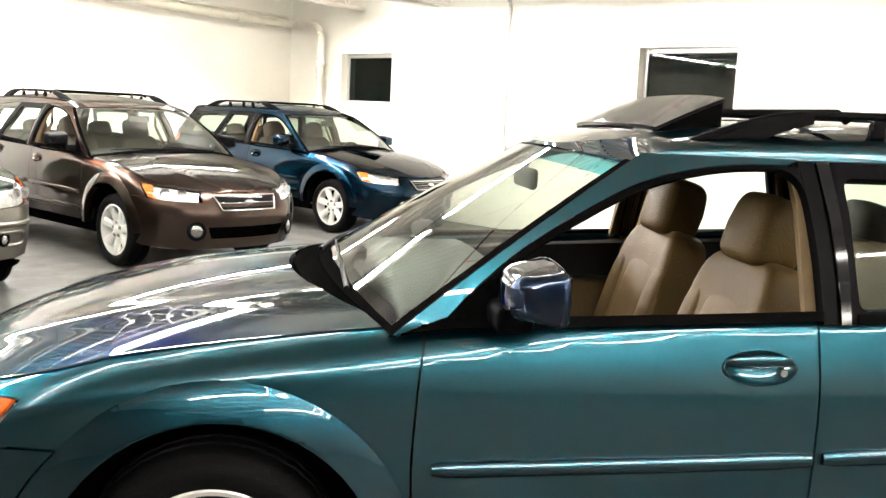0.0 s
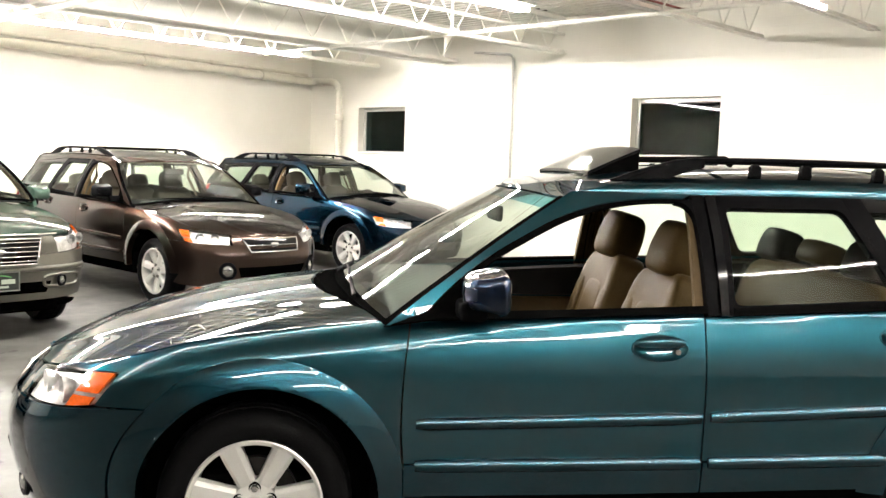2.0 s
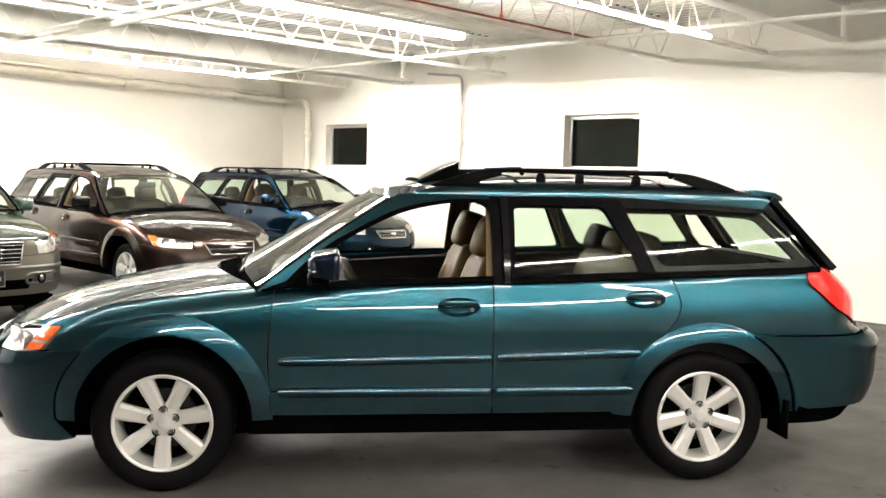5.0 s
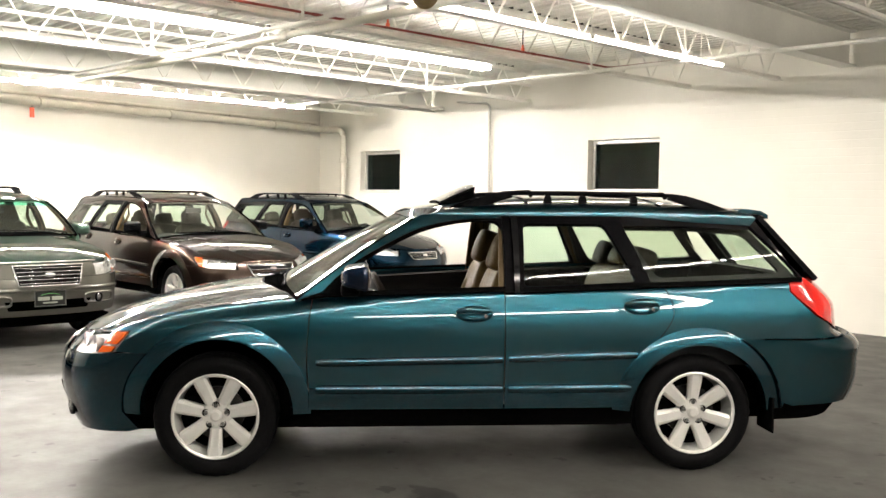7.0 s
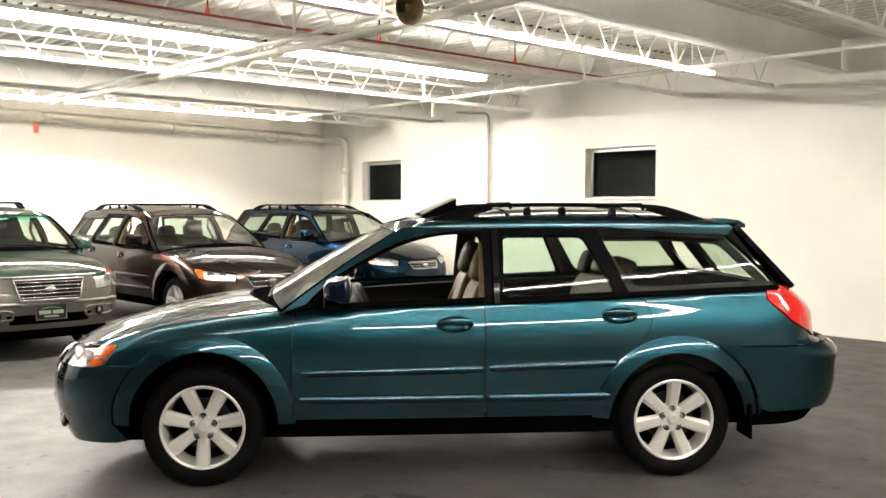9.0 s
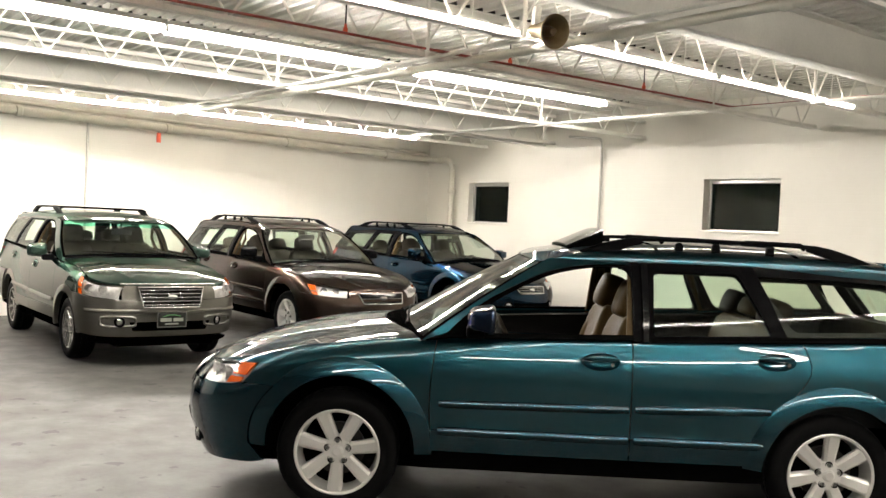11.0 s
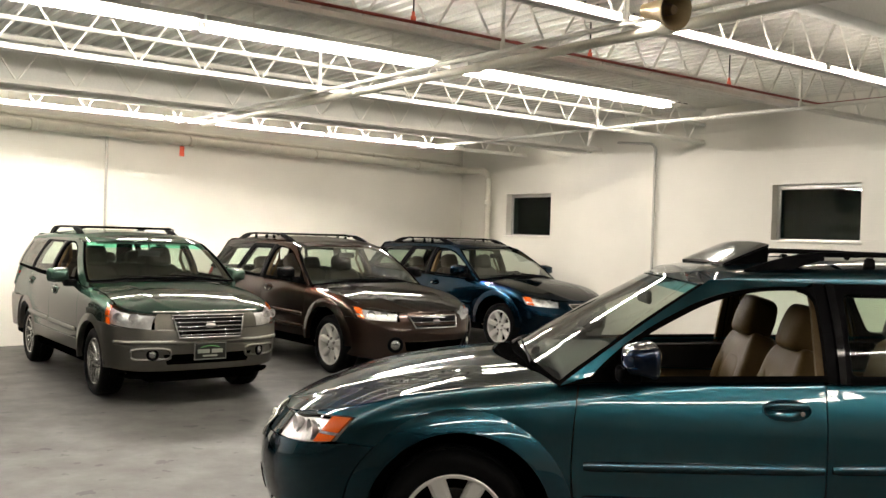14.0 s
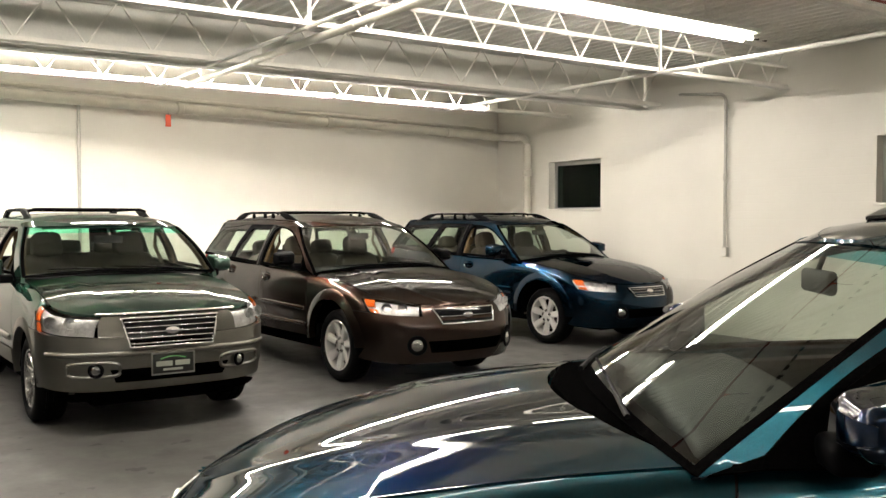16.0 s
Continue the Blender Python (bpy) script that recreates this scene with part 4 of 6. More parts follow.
def build_car(name, label, m, spec, upper, lower, kind="wagon", fine=0.05, spokes=7, open_front=True, details=None):
    """An estate car. Local x forward from the front axle, y to its left, z up from the ground."""
    details = details or {}
    car = thing(name, label, "car", m, "parked cars")
    nose, tail, section = table(spec["nose"], 0.05), table(spec["tail"]), table(spec["section"], 0.05)
    top, hood_z, roof_z = table(sorted(spec["top"]), 0.16), table(sorted(spec["hood"]), 0.16), table(sorted(spec["roof"]), 0.12)
    cx, cr, W, NF, NR, L, LR = (spec[k] for k in ("cx", "cr", "width", "n_front", "n_rear", "L", "LR"))
    base = spec["base"]

    def half_width(x):
        return W * (1 - 0.035 * ((x + 1.4) / 1.7) ** 2)

    def shell(a, z):
        """The outer skin of the lower body: a runs along the side, round the nose ahead of cx and round the tail behind cr."""
        x = min(max(a, cr), cx)
        zt = top(a)
        blend = min(max((a + 1.1) / 0.9, 0.0), 1.0)
        r = 0.05 + 0.05 * blend * blend * (3 - 2 * blend)
        q = min(max((z - (zt - r)) / r, 0), 0.97)
        y0 = half_width(x) * section(z) - r * (1 - math.sqrt(1 - q * q)) * 0.9
        if a > cx:
            phi = max(0.0, min(1.0, 1 - (a - cx) / L)) * math.pi / 2
            c, s = math.cos(phi), math.sin(phi)
            rad = (c**NF + s**NF) ** (-1 / NF)
            if a > cx + L:
                return Vector((nose(z), -(a - cx - L), z))
            return Vector((cx + (nose(z) - cx) * rad * c, y0 * rad * s, z))
        if a < cr:
            phi = max(0.0, min(1.0, 1 - (cr - a) / LR)) * math.pi / 2
            c, s = math.cos(phi), math.sin(phi)
            rad = (c**NR + s**NR) ** (-1 / NR)
            return Vector((cr + (tail(z) - cr) * rad * c, y0 * rad * s, z))
        return Vector((x, y0, z))

    side_y, lean, edge_z = spec["side_y"], spec["lean"], spec["edge_z"]

    def cabin(x, w):
        """The upper side (w is the height) and, past the edge, the roof (w - edge_z runs 0..1 to the middle)."""
        pinch = 0.05 * max(0.0, (x + 1.5) / 1.1) ** 2 * (1 if x > -1.5 else 0) + 0.05 * max(0.0, (-2.0 - x) / 1.3) ** 2
        if w <= edge_z:
            return Vector((x, side_y - pinch - (w - 1.05) * lean + 0.03 * math.sin(min(max((w - 1.0) / 0.45, 0), 1) * math.pi), w))
        ye = side_y - pinch - (edge_z - 1.05) * lean + 0.03 * math.sin(min(max((edge_z - 1.0) / 0.45, 0), 1) * math.pi)
        q = min(w - edge_z, 1.3) * math.pi / 2
        zc = max(roof_z(x), edge_z + 0.004)
        c, s = math.cos(q), math.sin(q)
        rad = (abs(c) ** 2.5 + abs(s) ** 2.5) ** (-1 / 2.5)
        return Vector((x, ye * rad * c, edge_z + (zc - edge_z) * rad * s))

    for lo, hi in (((-base + 0.40, -0.70, 0.245), (-0.42, 0.70, 0.31)), ((-0.42, -0.52, 0.20), (cx + 0.42, 0.52, 0.62)), ((cr - 0.30, -0.52, 0.24), (-base + 0.40, 0.52, 0.60))):
        bm = bmesh.new()
        rounded(bm, [b - a for a, b in zip(lo, hi)], [(a + b) / 2 for a, b in zip(lo, hi)], 0.02, 2)
        part("floor_pan", bm, M_UNDER, car, "black underbody pan", 40)
    arch, flare, ty = spec["arch"], spec["flare"], spec["tyre"]
    axle_f, axle_r = -0.02, -base

    rise = 0.033 if kind == "wagon" else 0.0  # the front arch sits higher than its wheel
    tf = ty + rise

    def arc(x0, r, a0, a1, n=18):
        zc = tf if x0 == axle_f else ty
        return [(x0 + r * math.cos(radians(a0 + (a1 - a0) * i / n)), zc + r * math.sin(radians(a0 + (a1 - a0) * i / n))) for i in range(n + 1)]

    low, step_z = 0.385, 0.50
    df, dm = spec["door_f"], spec["door_m"]
    g = 0.003

    def on_arch(deg):
        return (axle_r + (flare - 0.008) * math.cos(radians(deg)), ty + (flare - 0.008) * math.sin(radians(deg)))

    def tops(a0, a1, n=10, drop=0.0):
        return [(a0 + (a1 - a0) * i / n, top(a0 + (a1 - a0) * i / n) - drop) for i in range(n + 1)]

    bump_z = 0.688 if kind == "wagon" else 0.725
    lamp_low = table([(0.3, bump_z), (0.5, bump_z), (0.62, bump_z - 0.014), (0.80, bump_z - 0.028), (1.0, bump_z - 0.040), (1.5, bump_z - 0.045)])
    lamp_top = (lambda a: min(top(a) - 0.010, 0.802 - 0.07 * (a - 0.48))) if kind == "wagon" else (lambda a: top(a) - 0.022)
    lamp_back = ((0.487, 0.800), (0.538, bump_z)) if kind == "wagon" else ((0.405, lamp_top(0.405)), (0.43, bump_z))
    wing_to = 0.78 if kind == "wagon" else 0.46
    rear_gap = spec["quarter"][0][0] - 0.04
    for s in (1, -1):
        # front wing, from the door gap over the arch to the lamp
        reach = math.degrees(math.asin((low - tf) / (flare - 0.01)))
        up = math.degrees(math.asin((bump_z - tf) / (flare - 0.01)))
        wing = [(df + g, low + 0.03), *smooth2([(df + g, low + 0.05), (df + g + 0.01, 0.65), (df + g, 0.85), (df + g - 0.02, top(df))], 4),
                *tops(df, wing_to, 24, 0.0065), *[(wing_to + (lamp_back[0][0] - wing_to) * i / 6, lamp_top(wing_to + (lamp_back[0][0] - wing_to) * i / 6) + 0.003) for i in range(7)], (lamp_back[1][0] - 0.004, bump_z + g)] + arc(axle_f, flare - 0.01, up, 180 - reach - 4, 24)
        patch("front_wing", shell, wing, upper, car, s, fine if fine > 0.03 else 0.014)
        # doors above the cladding step
        front_top = [(df - g - 0.02, top(df) - 0.002)] + [(df - g - 0.02 + (dm + g - df + g + 0.02) * i / 8, top(df - g - 0.02 + (dm + g - df + g + 0.02) * i / 8) - 0.004) for i in range(9)]
        door = [(df - g, step_z), *smooth2([(df - g, step_z), (df - g + 0.01, 0.65), (df - g, 0.85), (df - g - 0.02, top(df) - 0.002)], 4), *front_top, (dm + g, step_z)]
        hole = lambda hx, hz: [(hx + 0.098 * math.cos(k / 24 * 2 * math.pi), hz + 0.043 * math.sin(k / 24 * 2 * math.pi)) for k in range(24)]
        lift = 0.02 if kind != "wagon" else 0.0
        front_door = patch("front_door", shell, door, upper, car, s, fine, holes=[hole(dm + 0.17, 0.905 + lift)])
        curve = smooth2([(rear_gap - 0.02, top(rear_gap) - 0.004), (rear_gap - 0.07, 0.98), (rear_gap - 0.075, 0.88), (rear_gap + 0.02, 0.75), on_arch(36), on_arch(math.degrees(math.asin((step_z - ty) / (flare - 0.008))))], 5)
        rdoor = [(dm - g, step_z), (dm - g, top(dm) - 0.004), *[(dm - g + (rear_gap - dm) * i / 6, top(dm - g + (rear_gap - dm) * i / 6) - 0.004) for i in range(1, 6)], *curve]
        rear_door = patch("rear_door", shell, rdoor, upper, car, s, fine, holes=[hole(rear_gap + 0.10, 0.945 + lift)])
        # cladding below
        patch("door_cladding", shell, [(df - g, low), (df - g, step_z - g), (dm + g, step_z - g), (dm + g, low)], lower, front_door, s, fine, 0.012, 0.03)
        patch("door_cladding", shell, [(dm - g, low), (dm - g, step_z - g), on_arch(math.degrees(math.asin((step_z - ty) / (flare - 0.008)))), on_arch(math.degrees(math.asin((low - ty) / (flare - 0.008))))], lower, rear_door, s, fine, 0.012, 0.03)
        for d, x0, x1, h0, h1 in ((front_door, df - 0.03, dm + 0.012, 0.640, 0.657), (rear_door, dm - 0.012, rear_gap + 0.13, 0.660, 0.680)):
            dz, tall = (0, 0.023) if kind == "wagon" else (-0.06, 0.026)
            bm = bmesh.new()
            run_x = [x0 - 0.01, x0 - 0.04, x0 - 0.09] + [x0 - 0.09 + (x1 - x0 + 0.09) * k / 10 for k in range(1, 11)]
            pts = [shell(px, h0 + dz + (h1 - h0) * (px - x0) / (x1 - x0)) + Vector((0, 0.004, 0)) for px in run_x]
            tube(bm, [(p.x, s * p.y, p.z) for p in pts], [tall * 0.7, tall * 0.95] + [tall] * 10 + [tall * 0.8], 12, flat=0.7)
            part("moulding", bm, lower, d, "half-round side moulding", 60)
            if kind != "wagon":
                continue
            bm = bmesh.new()
            pts = [shell(px, step_z - 0.006) + Vector((0, 0.008, 0)) for px in run_x]
            tube(bm, [(p.x, s * p.y, p.z) for p in pts], [0.019, 0.023] + [0.024] * 10 + [0.022], 12, flat=0.75)
            part("ledge", bm, lower, d, "rounded ledge above the cladding", 60)
        patch("sill", shell, [(axle_f - ty - 0.045, 0.275), (axle_f - ty - 0.045, low - g), (axle_r + ty + 0.03, low - g), (axle_r + ty + 0.03, 0.275)], M_UNDER, car, s, fine, -0.03, 0.04, "black plastic sill")
        # rear quarter
        rcurve = [(a - 0.006, b) for a, b in curve]
        q_up = math.degrees(math.asin((0.755 - ty) / (flare - 0.01)))
        quarter = rcurve[:-2] + arc(axle_r, flare - 0.01, 26, 180 - q_up, 20) + [(-3.06 + (base * -1 + 2.67), 0.765), (cr - 0.60, 0.765), (cr - 0.60, 0.785), (cr - 0.49, 0.797), (cr - 0.245, 0.895), (cr - 0.055, 1.03), (cr - 0.068, 1.085), (cr - 0.12, top(cr - 0.12) - 0.002)] + tops(cr - 0.12, rear_gap - 0.02, 8, 0.002)[1:]
        patch("rear_quarter_panel", shell, quarter, upper, car, s, fine)
        # flared arch trims
        for ax, a0, a1 in ((axle_f, -1, 181), (axle_r, 4, 176)):
            ring = arc(ax, flare, a0, a1, 26) + arc(ax, arch, a1, a0, 26)
            def bulge(a, z, ax=ax):
                h = min(max((math.hypot(a - ax, z - (tf if ax == axle_f else ty)) - arch) / (flare - arch), 0.0), 1.0)
                return shell(a, z) + Vector((0, 0.004 + (0.026 if kind == "wagon" else 0.010) * (1 - h) ** 0.8, 0))

            patch("wheel_arch_trim", bulge, ring, lower, car, s, fine * 0.55, 0.0, 0.06, "flared wheel arch trim")
            liner = bmesh.new()
            pts = arc(ax, arch + 0.012, 3, 177, 24)
            rows = [[liner.verts.new((px, s * yy, pz)) for px, pz in pts] for yy in (half_width(ax) - 0.02, 0.50)]
            for i in range(len(pts) - 1):
                liner.faces.new((rows[0][i], rows[0][i + 1], rows[1][i + 1], rows[1][i]))
            liner.faces.new(rows[1])
            part("arch_liner", liner, M_UNDER, car, "", 40)
        # bumpers, half by half
        b_up = math.degrees(math.asin((bump_z - tf) / flare))
        up_b = 0.0 if kind == "wagon" else 0.075
        bumper = [(axle_f + flare * math.cos(radians(b_up)), bump_z)] + [(cx + 0.2 + (L - 0.2) * i / 12, lamp_low(cx + 0.2 + (L - 0.2) * i / 12) - 0.002) for i in range(13)] + [(cx + L, 0.24 + up_b), (cx + 0.55, 0.24 + up_b), (cx + 0.22, 0.26 + up_b), (axle_f + arch + 0.02, 0.275 + up_b * 0.6)] + arc(axle_f, flare, 0, b_up, 8)[:-1]
        patch("front_bumper", shell, bumper, lower, car, s, fine, 0.012, 0.03)
        lip = details.get("lip", 0.27)
        patch("front_valance", shell, [(cx + 0.34, 0.25), (cx + 0.34, lip - 0.01), (cx + 0.5, lip), (cx + 0.8, lip + 0.01), (cx + L, lip + 0.01), (cx + L, 0.225), (cx + 0.5, 0.225)], M_UNDER, car, s, fine, -0.015, 0.03, "black plastic front valance")
        bx = axle_r - flare
        rear_b = arc(axle_r, flare, 180 - q_up, 176, 10) + [(bx - 0.01, 0.40), (cr - 0.05, 0.385), (cr - LR, 0.42), (cr - LR, 0.745), (cr - 0.40, 0.752)]
        patch("rear_bumper", shell, rear_b, upper if kind == "wagon" else lower, car, s, fine, 0.022, 0.03)
        patch("rear_valance", shell, [(bx + 0.05, 0.29), (bx + 0.04, 0.39), (cr - 0.05, 0.375), (cr - LR, 0.41), (cr - LR, 0.31)], M_UNDER, car, s, fine, -0.02, 0.03, "black plastic valance")
        if details.get("flaps"):
            bm = bmesh.new()
            rounded(bm, (0.014, 0.20, 0.20), (axle_r - arch - 0.035, s * 0.76, 0.33), 0.004, 2)
            part("mud_flap", bm, M_RUBBER, car, "black rubber mud flap")
        bm = bmesh.new()
        rounded(bm, (0.09, 0.18, 0.16), (axle_f - arch - 0.015, s * 0.70, 0.42), 0.03, 2)
        part("splash_guard", bm, M_UNDER, car, "black splash guard")
        # lamps
        lamp_end = spec["lamp_end"]
        head = [(lamp_back[0][0] + 0.003, lamp_top(lamp_back[0][0]) - 0.002), (lamp_back[1][0], bump_z + 0.004), *[(a, lamp_low(a) + 0.004) for a in (0.66, 0.74, 0.82, 0.90)], (lamp_end - 0.02, lamp_low(lamp_end) + 0.004)] + [(lamp_end - (lamp_end - lamp_back[0][0]) * i / 10, lamp_top(lamp_end - (lamp_end - lamp_back[0][0]) * i / 10)) for i in range(10)]
        amber_to = details.get("amber", spec["amber"])
        build_lamp(car, shell, head, amber_to, s, fine)
        patch("nose_panel", shell, [(lamp_end + 0.004, lamp_low(lamp_end)), (lamp_end + 0.006, top(lamp_end) - 0.012), *[(lamp_end + (cx + L - lamp_end) * i / 5, top(lamp_end + (cx + L - lamp_end) * i / 5) - 0.010) for i in range(1, 6)], (cx + L, lamp_low(cx + L))], details.get("nose", upper), car, s, fine, 0.0, 0.02)
        tail_lamp = [(cr - 0.06, 1.03), (cr - 0.25, 0.898), (cr - 0.49, 0.802), (cr - 0.60, 0.79), (cr - 0.61, 0.95), (cr - 0.54, 1.055), (cr - 0.37, 1.092), (cr - 0.17, 1.098), (cr - 0.073, 1.083)]
        patch("tail_lamp", shell, tail_lamp, M_REDLENS, car, s, fine * 0.7, 0.012, 0.03, "red tail lamp lens")
        if kind != "wagon":
            patch("rear_corner", shell, [(cr - 0.05, 1.04), (cr - 0.25, 0.885), (cr - 0.40, 0.83), (cr - 0.37, 1.10), (cr - 0.17, 1.105), (cr - 0.06, 1.09)], upper, car, s, fine, 0.017, 0.03)
        patch("tailgate", shell, [(cr - 0.605, 0.775), (cr - 0.615, 0.95), (cr - 0.545, 1.06), (cr - 0.55, 1.10), (cr - LR, 1.10), (cr - LR, 0.775)], upper, car, s, fine * 1.5)
        # cabin sides
        win, rw, qw, pil = spec["window"], spec["rear_window"], spec["quarter"], spec["pillar"]
        b0, b1 = spec["b_pillar"]
        curve_win = smooth2(win, 5)
        front_edge = smooth2(pil, 5)
        roof_line = edge_z + 0.20
        cant = front_edge + [(spec["header"] - 0.16, edge_z + 0.03), (spec["header"] - 0.26, roof_line), (-1.6, roof_line), (-2.4, roof_line), (spec["end"][0], roof_line), (spec["end"][0] - 0.02, edge_z - 0.005), (qw[3][0] - 0.015, qw[3][1] + 0.012), (qw[2][0], qw[2][1] + 0.012), (-2.2, edge_z + 0.008), (b0, win[-1][1] + 0.023)]
        fat = lambda a: 0.012 + 0.003 * min(max((a + 1.35) / 0.3, 0.0), 1.0)
        offset_win = [(a + fat(a) * min(1, (a - b0) / 0.3), b + fat(a) * 0.9) for a, b in curve_win[::-1]]
        cant += [p for p in offset_win if p[0] > b0 + 0.03] + [(win[0][0] + 0.14, top(win[0][0] + 0.14) - 0.012), (pil[0][0] + 0.01, top(pil[0][0]) - 0.012)]
        patch("roof_side_rail", cabin, cant, upper, car, s, fine, 0.004, 0.03)
        patch("window_seal", cabin, offset_win[::-1] + [(b0, win[-1][1] + 0.021), (b0, win[-1][1])] + curve_win[::-1], M_RUBBER, front_door, s, fine, -0.002, 0.012)
        patch("mirror_sail", cabin, [(win[0][0] + 0.13, top(win[0][0] + 0.13) - 0.01), (win[0][0] - 0.10, win[0][1] + 0.002), (win[0][0] - 0.13, win[0][1] + 0.14), (win[0][0] - 0.04, win[0][1] + 0.085)], M_RUBBER, front_door, s, fine, 0.003, 0.02)
        patch("belt_seal", cabin, [(win[0][0] + 0.02, win[0][1] - 0.014), (win[0][0] + 0.01, win[0][1] + 0.012), (b0, rw[0][1] + 0.004), (b0, rw[0][1] - 0.022)], M_RUBBER, front_door, s, fine, 0.006, 0.02)
        z_top, z_low, mid = edge_z + 0.006, rw[0][1] - 0.03, (b0 + b1) / 2
        patch("door_frame", cabin, [(b0 - 0.001, z_low), (b0 - 0.001, z_top), (mid + 0.003, z_top), (mid + 0.010, z_low)], M_BLACK, front_door, s, fine, 0.001, 0.04, "black rear frame of the front door")
        patch("b_pillar", cabin, [(b0 - 0.02, z_low), (b0 - 0.02, z_top), (b1 + 0.02, z_top), (b1 + 0.02, z_low)], M_UNDER, car, s, fine, -0.012, 0.04, "black door pillar")
        patch("door_frame", cabin, [(mid - 0.002, z_low), (mid - 0.005, z_top), (b1 + 0.006, z_top), (b1 + 0.020, z_low)], M_GLOSS, rear_door, s, fine, 0.002, 0.04, "gloss black front frame of the rear door")
        zw = win[-1][1]
        patch("window_corner", cabin, [(b0 - 0.001, zw + 0.006), (b0 + 0.065, zw + 0.004)] + [(b0 + 0.062 * (1 - math.sin(k / 8 * math.pi / 2)), zw - 0.062 * (1 - math.cos(k / 8 * math.pi / 2))) for k in range(9)], M_BLACK, front_door, s, fine, 0.000, 0.03)
        ring = round_corners([(rw[0][0] - 0.006, rw[0][1] + 0.004), (rw[1][0] - 0.006, rw[1][1] - 0.004), (rw[2][0] + 0.008, rw[2][1] - 0.004), (rw[3][0] + 0.016, rw[3][1] + 0.004)], 0.035)
        patch("window_frame", cabin, [(b1 + 0.007, z_top), (qw[1][0] + 0.03, z_top), (qw[0][0] + 0.035, qw[0][1] - 0.03), (b1 + 0.018, z_low)], M_BLACK, rear_door, s, fine, -0.001, 0.03, "black frame of the rear door window", holes=[ring])
        patch("belt_seal", cabin, [(b1, rw[0][1] - 0.03), (b1, rw[0][1] - 0.004), (rw[3][0], rw[3][1] - 0.002), (qw[0][0], qw[0][1] - 0.004), (qw[0][0], qw[0][1] - 0.032)], M_RUBBER, rear_door, s, fine, 0.006, 0.02)
        patch("c_pillar", cabin, [(rw[3][0] - 0.004, rw[3][1] - 0.03), (rw[2][0] - 0.004, z_top), (qw[1][0] - 0.004, z_top), (qw[0][0] - 0.004, qw[0][1] - 0.03)], M_BLACK, car, s, fine, 0.0, 0.05, "black door pillar")
        patch("rear_door_glass", cabin, rw, M_GLASS, rear_door, s, 0.12, -0.008, 0, "clear side glass").visible_shadow = False
        patch("quarter_glass", cabin, qw, details.get("rear_glass", M_GLASS), car, s, 0.12, -0.004, 0, "tinted quarter window").visible_shadow = False
        if not open_front:
            patch("front_door_glass", cabin, curve_win + [(b0, rw[0][1] - 0.01)], M_GLASS, front_door, s, 0.12, -0.008, 0).visible_shadow = False
        patch("quarter_frame", cabin, [(qw[1][0] - 0.003, z_top), (spec["end"][0], z_top), (qw[3][0] + 0.01, qw[3][1] - 0.012), (qw[2][0], qw[2][1] - 0.012), (qw[1][0] + 0.003, qw[1][1] - 0.012)], M_GLOSS, car, s, fine, -0.001, 0.03, "gloss black band above the quarter window")
        e0, e1 = spec["end"]
        patch("d_pillar", cabin, [(qw[3][0] - 0.008, qw[3][1] + 0.01), (e0 - 0.005, edge_z - 0.008), (e0 - 0.075, 1.32), (e1 - 0.03, 1.10), (qw[4][0] - 0.01, qw[4][1] - 0.02), (qw[4][0] - 0.006, qw[4][1])], M_GLOSS, car, s, fine, 0.0, 0.03, "gloss black tailgate pillar")
        patch("quarter_belt", cabin, [(qw[0][0], qw[0][1] - 0.032), (qw[0][0], qw[0][1] - 0.004), (qw[4][0], qw[4][1] - 0.002), (qw[4][0], qw[4][1] - 0.03)], M_RUBBER, car, s, fine, 0.006, 0.02)
        # inner door trims, seen through the windows
        inner = lambda a, z: shell(a, z) - Vector((0, 0.10, 0))
        patch("door_trim_upper", inner, [(df - 0.02, 0.86), (df - 0.02, top(df) - 0.03), (dm, top(dm) - 0.02), (dm, 0.86)], M_TRIM_DARK, front_door, s, 0.1, 0, 0.02)
        patch("door_trim", inner, [(df - 0.02, 0.45), (df - 0.02, 0.85), (dm, 0.85), (dm, 0.45)], M_TRIM_TAN, front_door, s, 0.1, -0.01, 0.02)
        patch("door_trim_upper", inner, [(dm - 0.01, 0.88), (dm - 0.01, top(dm) - 0.02), (rear_gap, top(rear_gap) - 0.02), (rear_gap, 0.88)], M_TRIM_DARK, rear_door, s, 0.1, 0, 0.02)
        patch("door_trim", inner, [(dm - 0.01, 0.45), (dm - 0.01, 0.87), (rear_gap, 0.87), (rear_gap + 0.2, 0.45)], M_TRIM_TAN, rear_door, s, 0.1, -0.01, 0.02)
        patch("cargo_trim", inner, [(rear_gap - 0.01, 0.60), (rear_gap - 0.01, top(rear_gap) - 0.03), (cr + 0.02, 1.10), (cr + 0.02, 0.60)], M_TRIM_DARK, car, s, 0.1, 0, 0.02)
        patch("tailgate_trim", lambda a, z: shell(a, z) - Vector((-0.05, 0.08, 0)), [(cr + 0.03, 0.60), (cr + 0.03, 1.11), (cr - LR, 1.11), (cr - LR, 0.60)], M_TRIM_DARK, car, s, 0.1, 0, 0.02)
        inner_c = lambda x, w: cabin(x, w) - Vector((0, 0.035, 0))
        patch("pillar_trim", inner_c, [(b0 + 0.030, rw[0][1] - 0.03), (b0 + 0.012, edge_z - 0.03), (b1 - 0.012, edge_z - 0.03), (b1 - 0.012, rw[0][1] - 0.03)], M_TRIM_TAN, car, s, 0.1, 0, 0.02, "tan pillar trim")
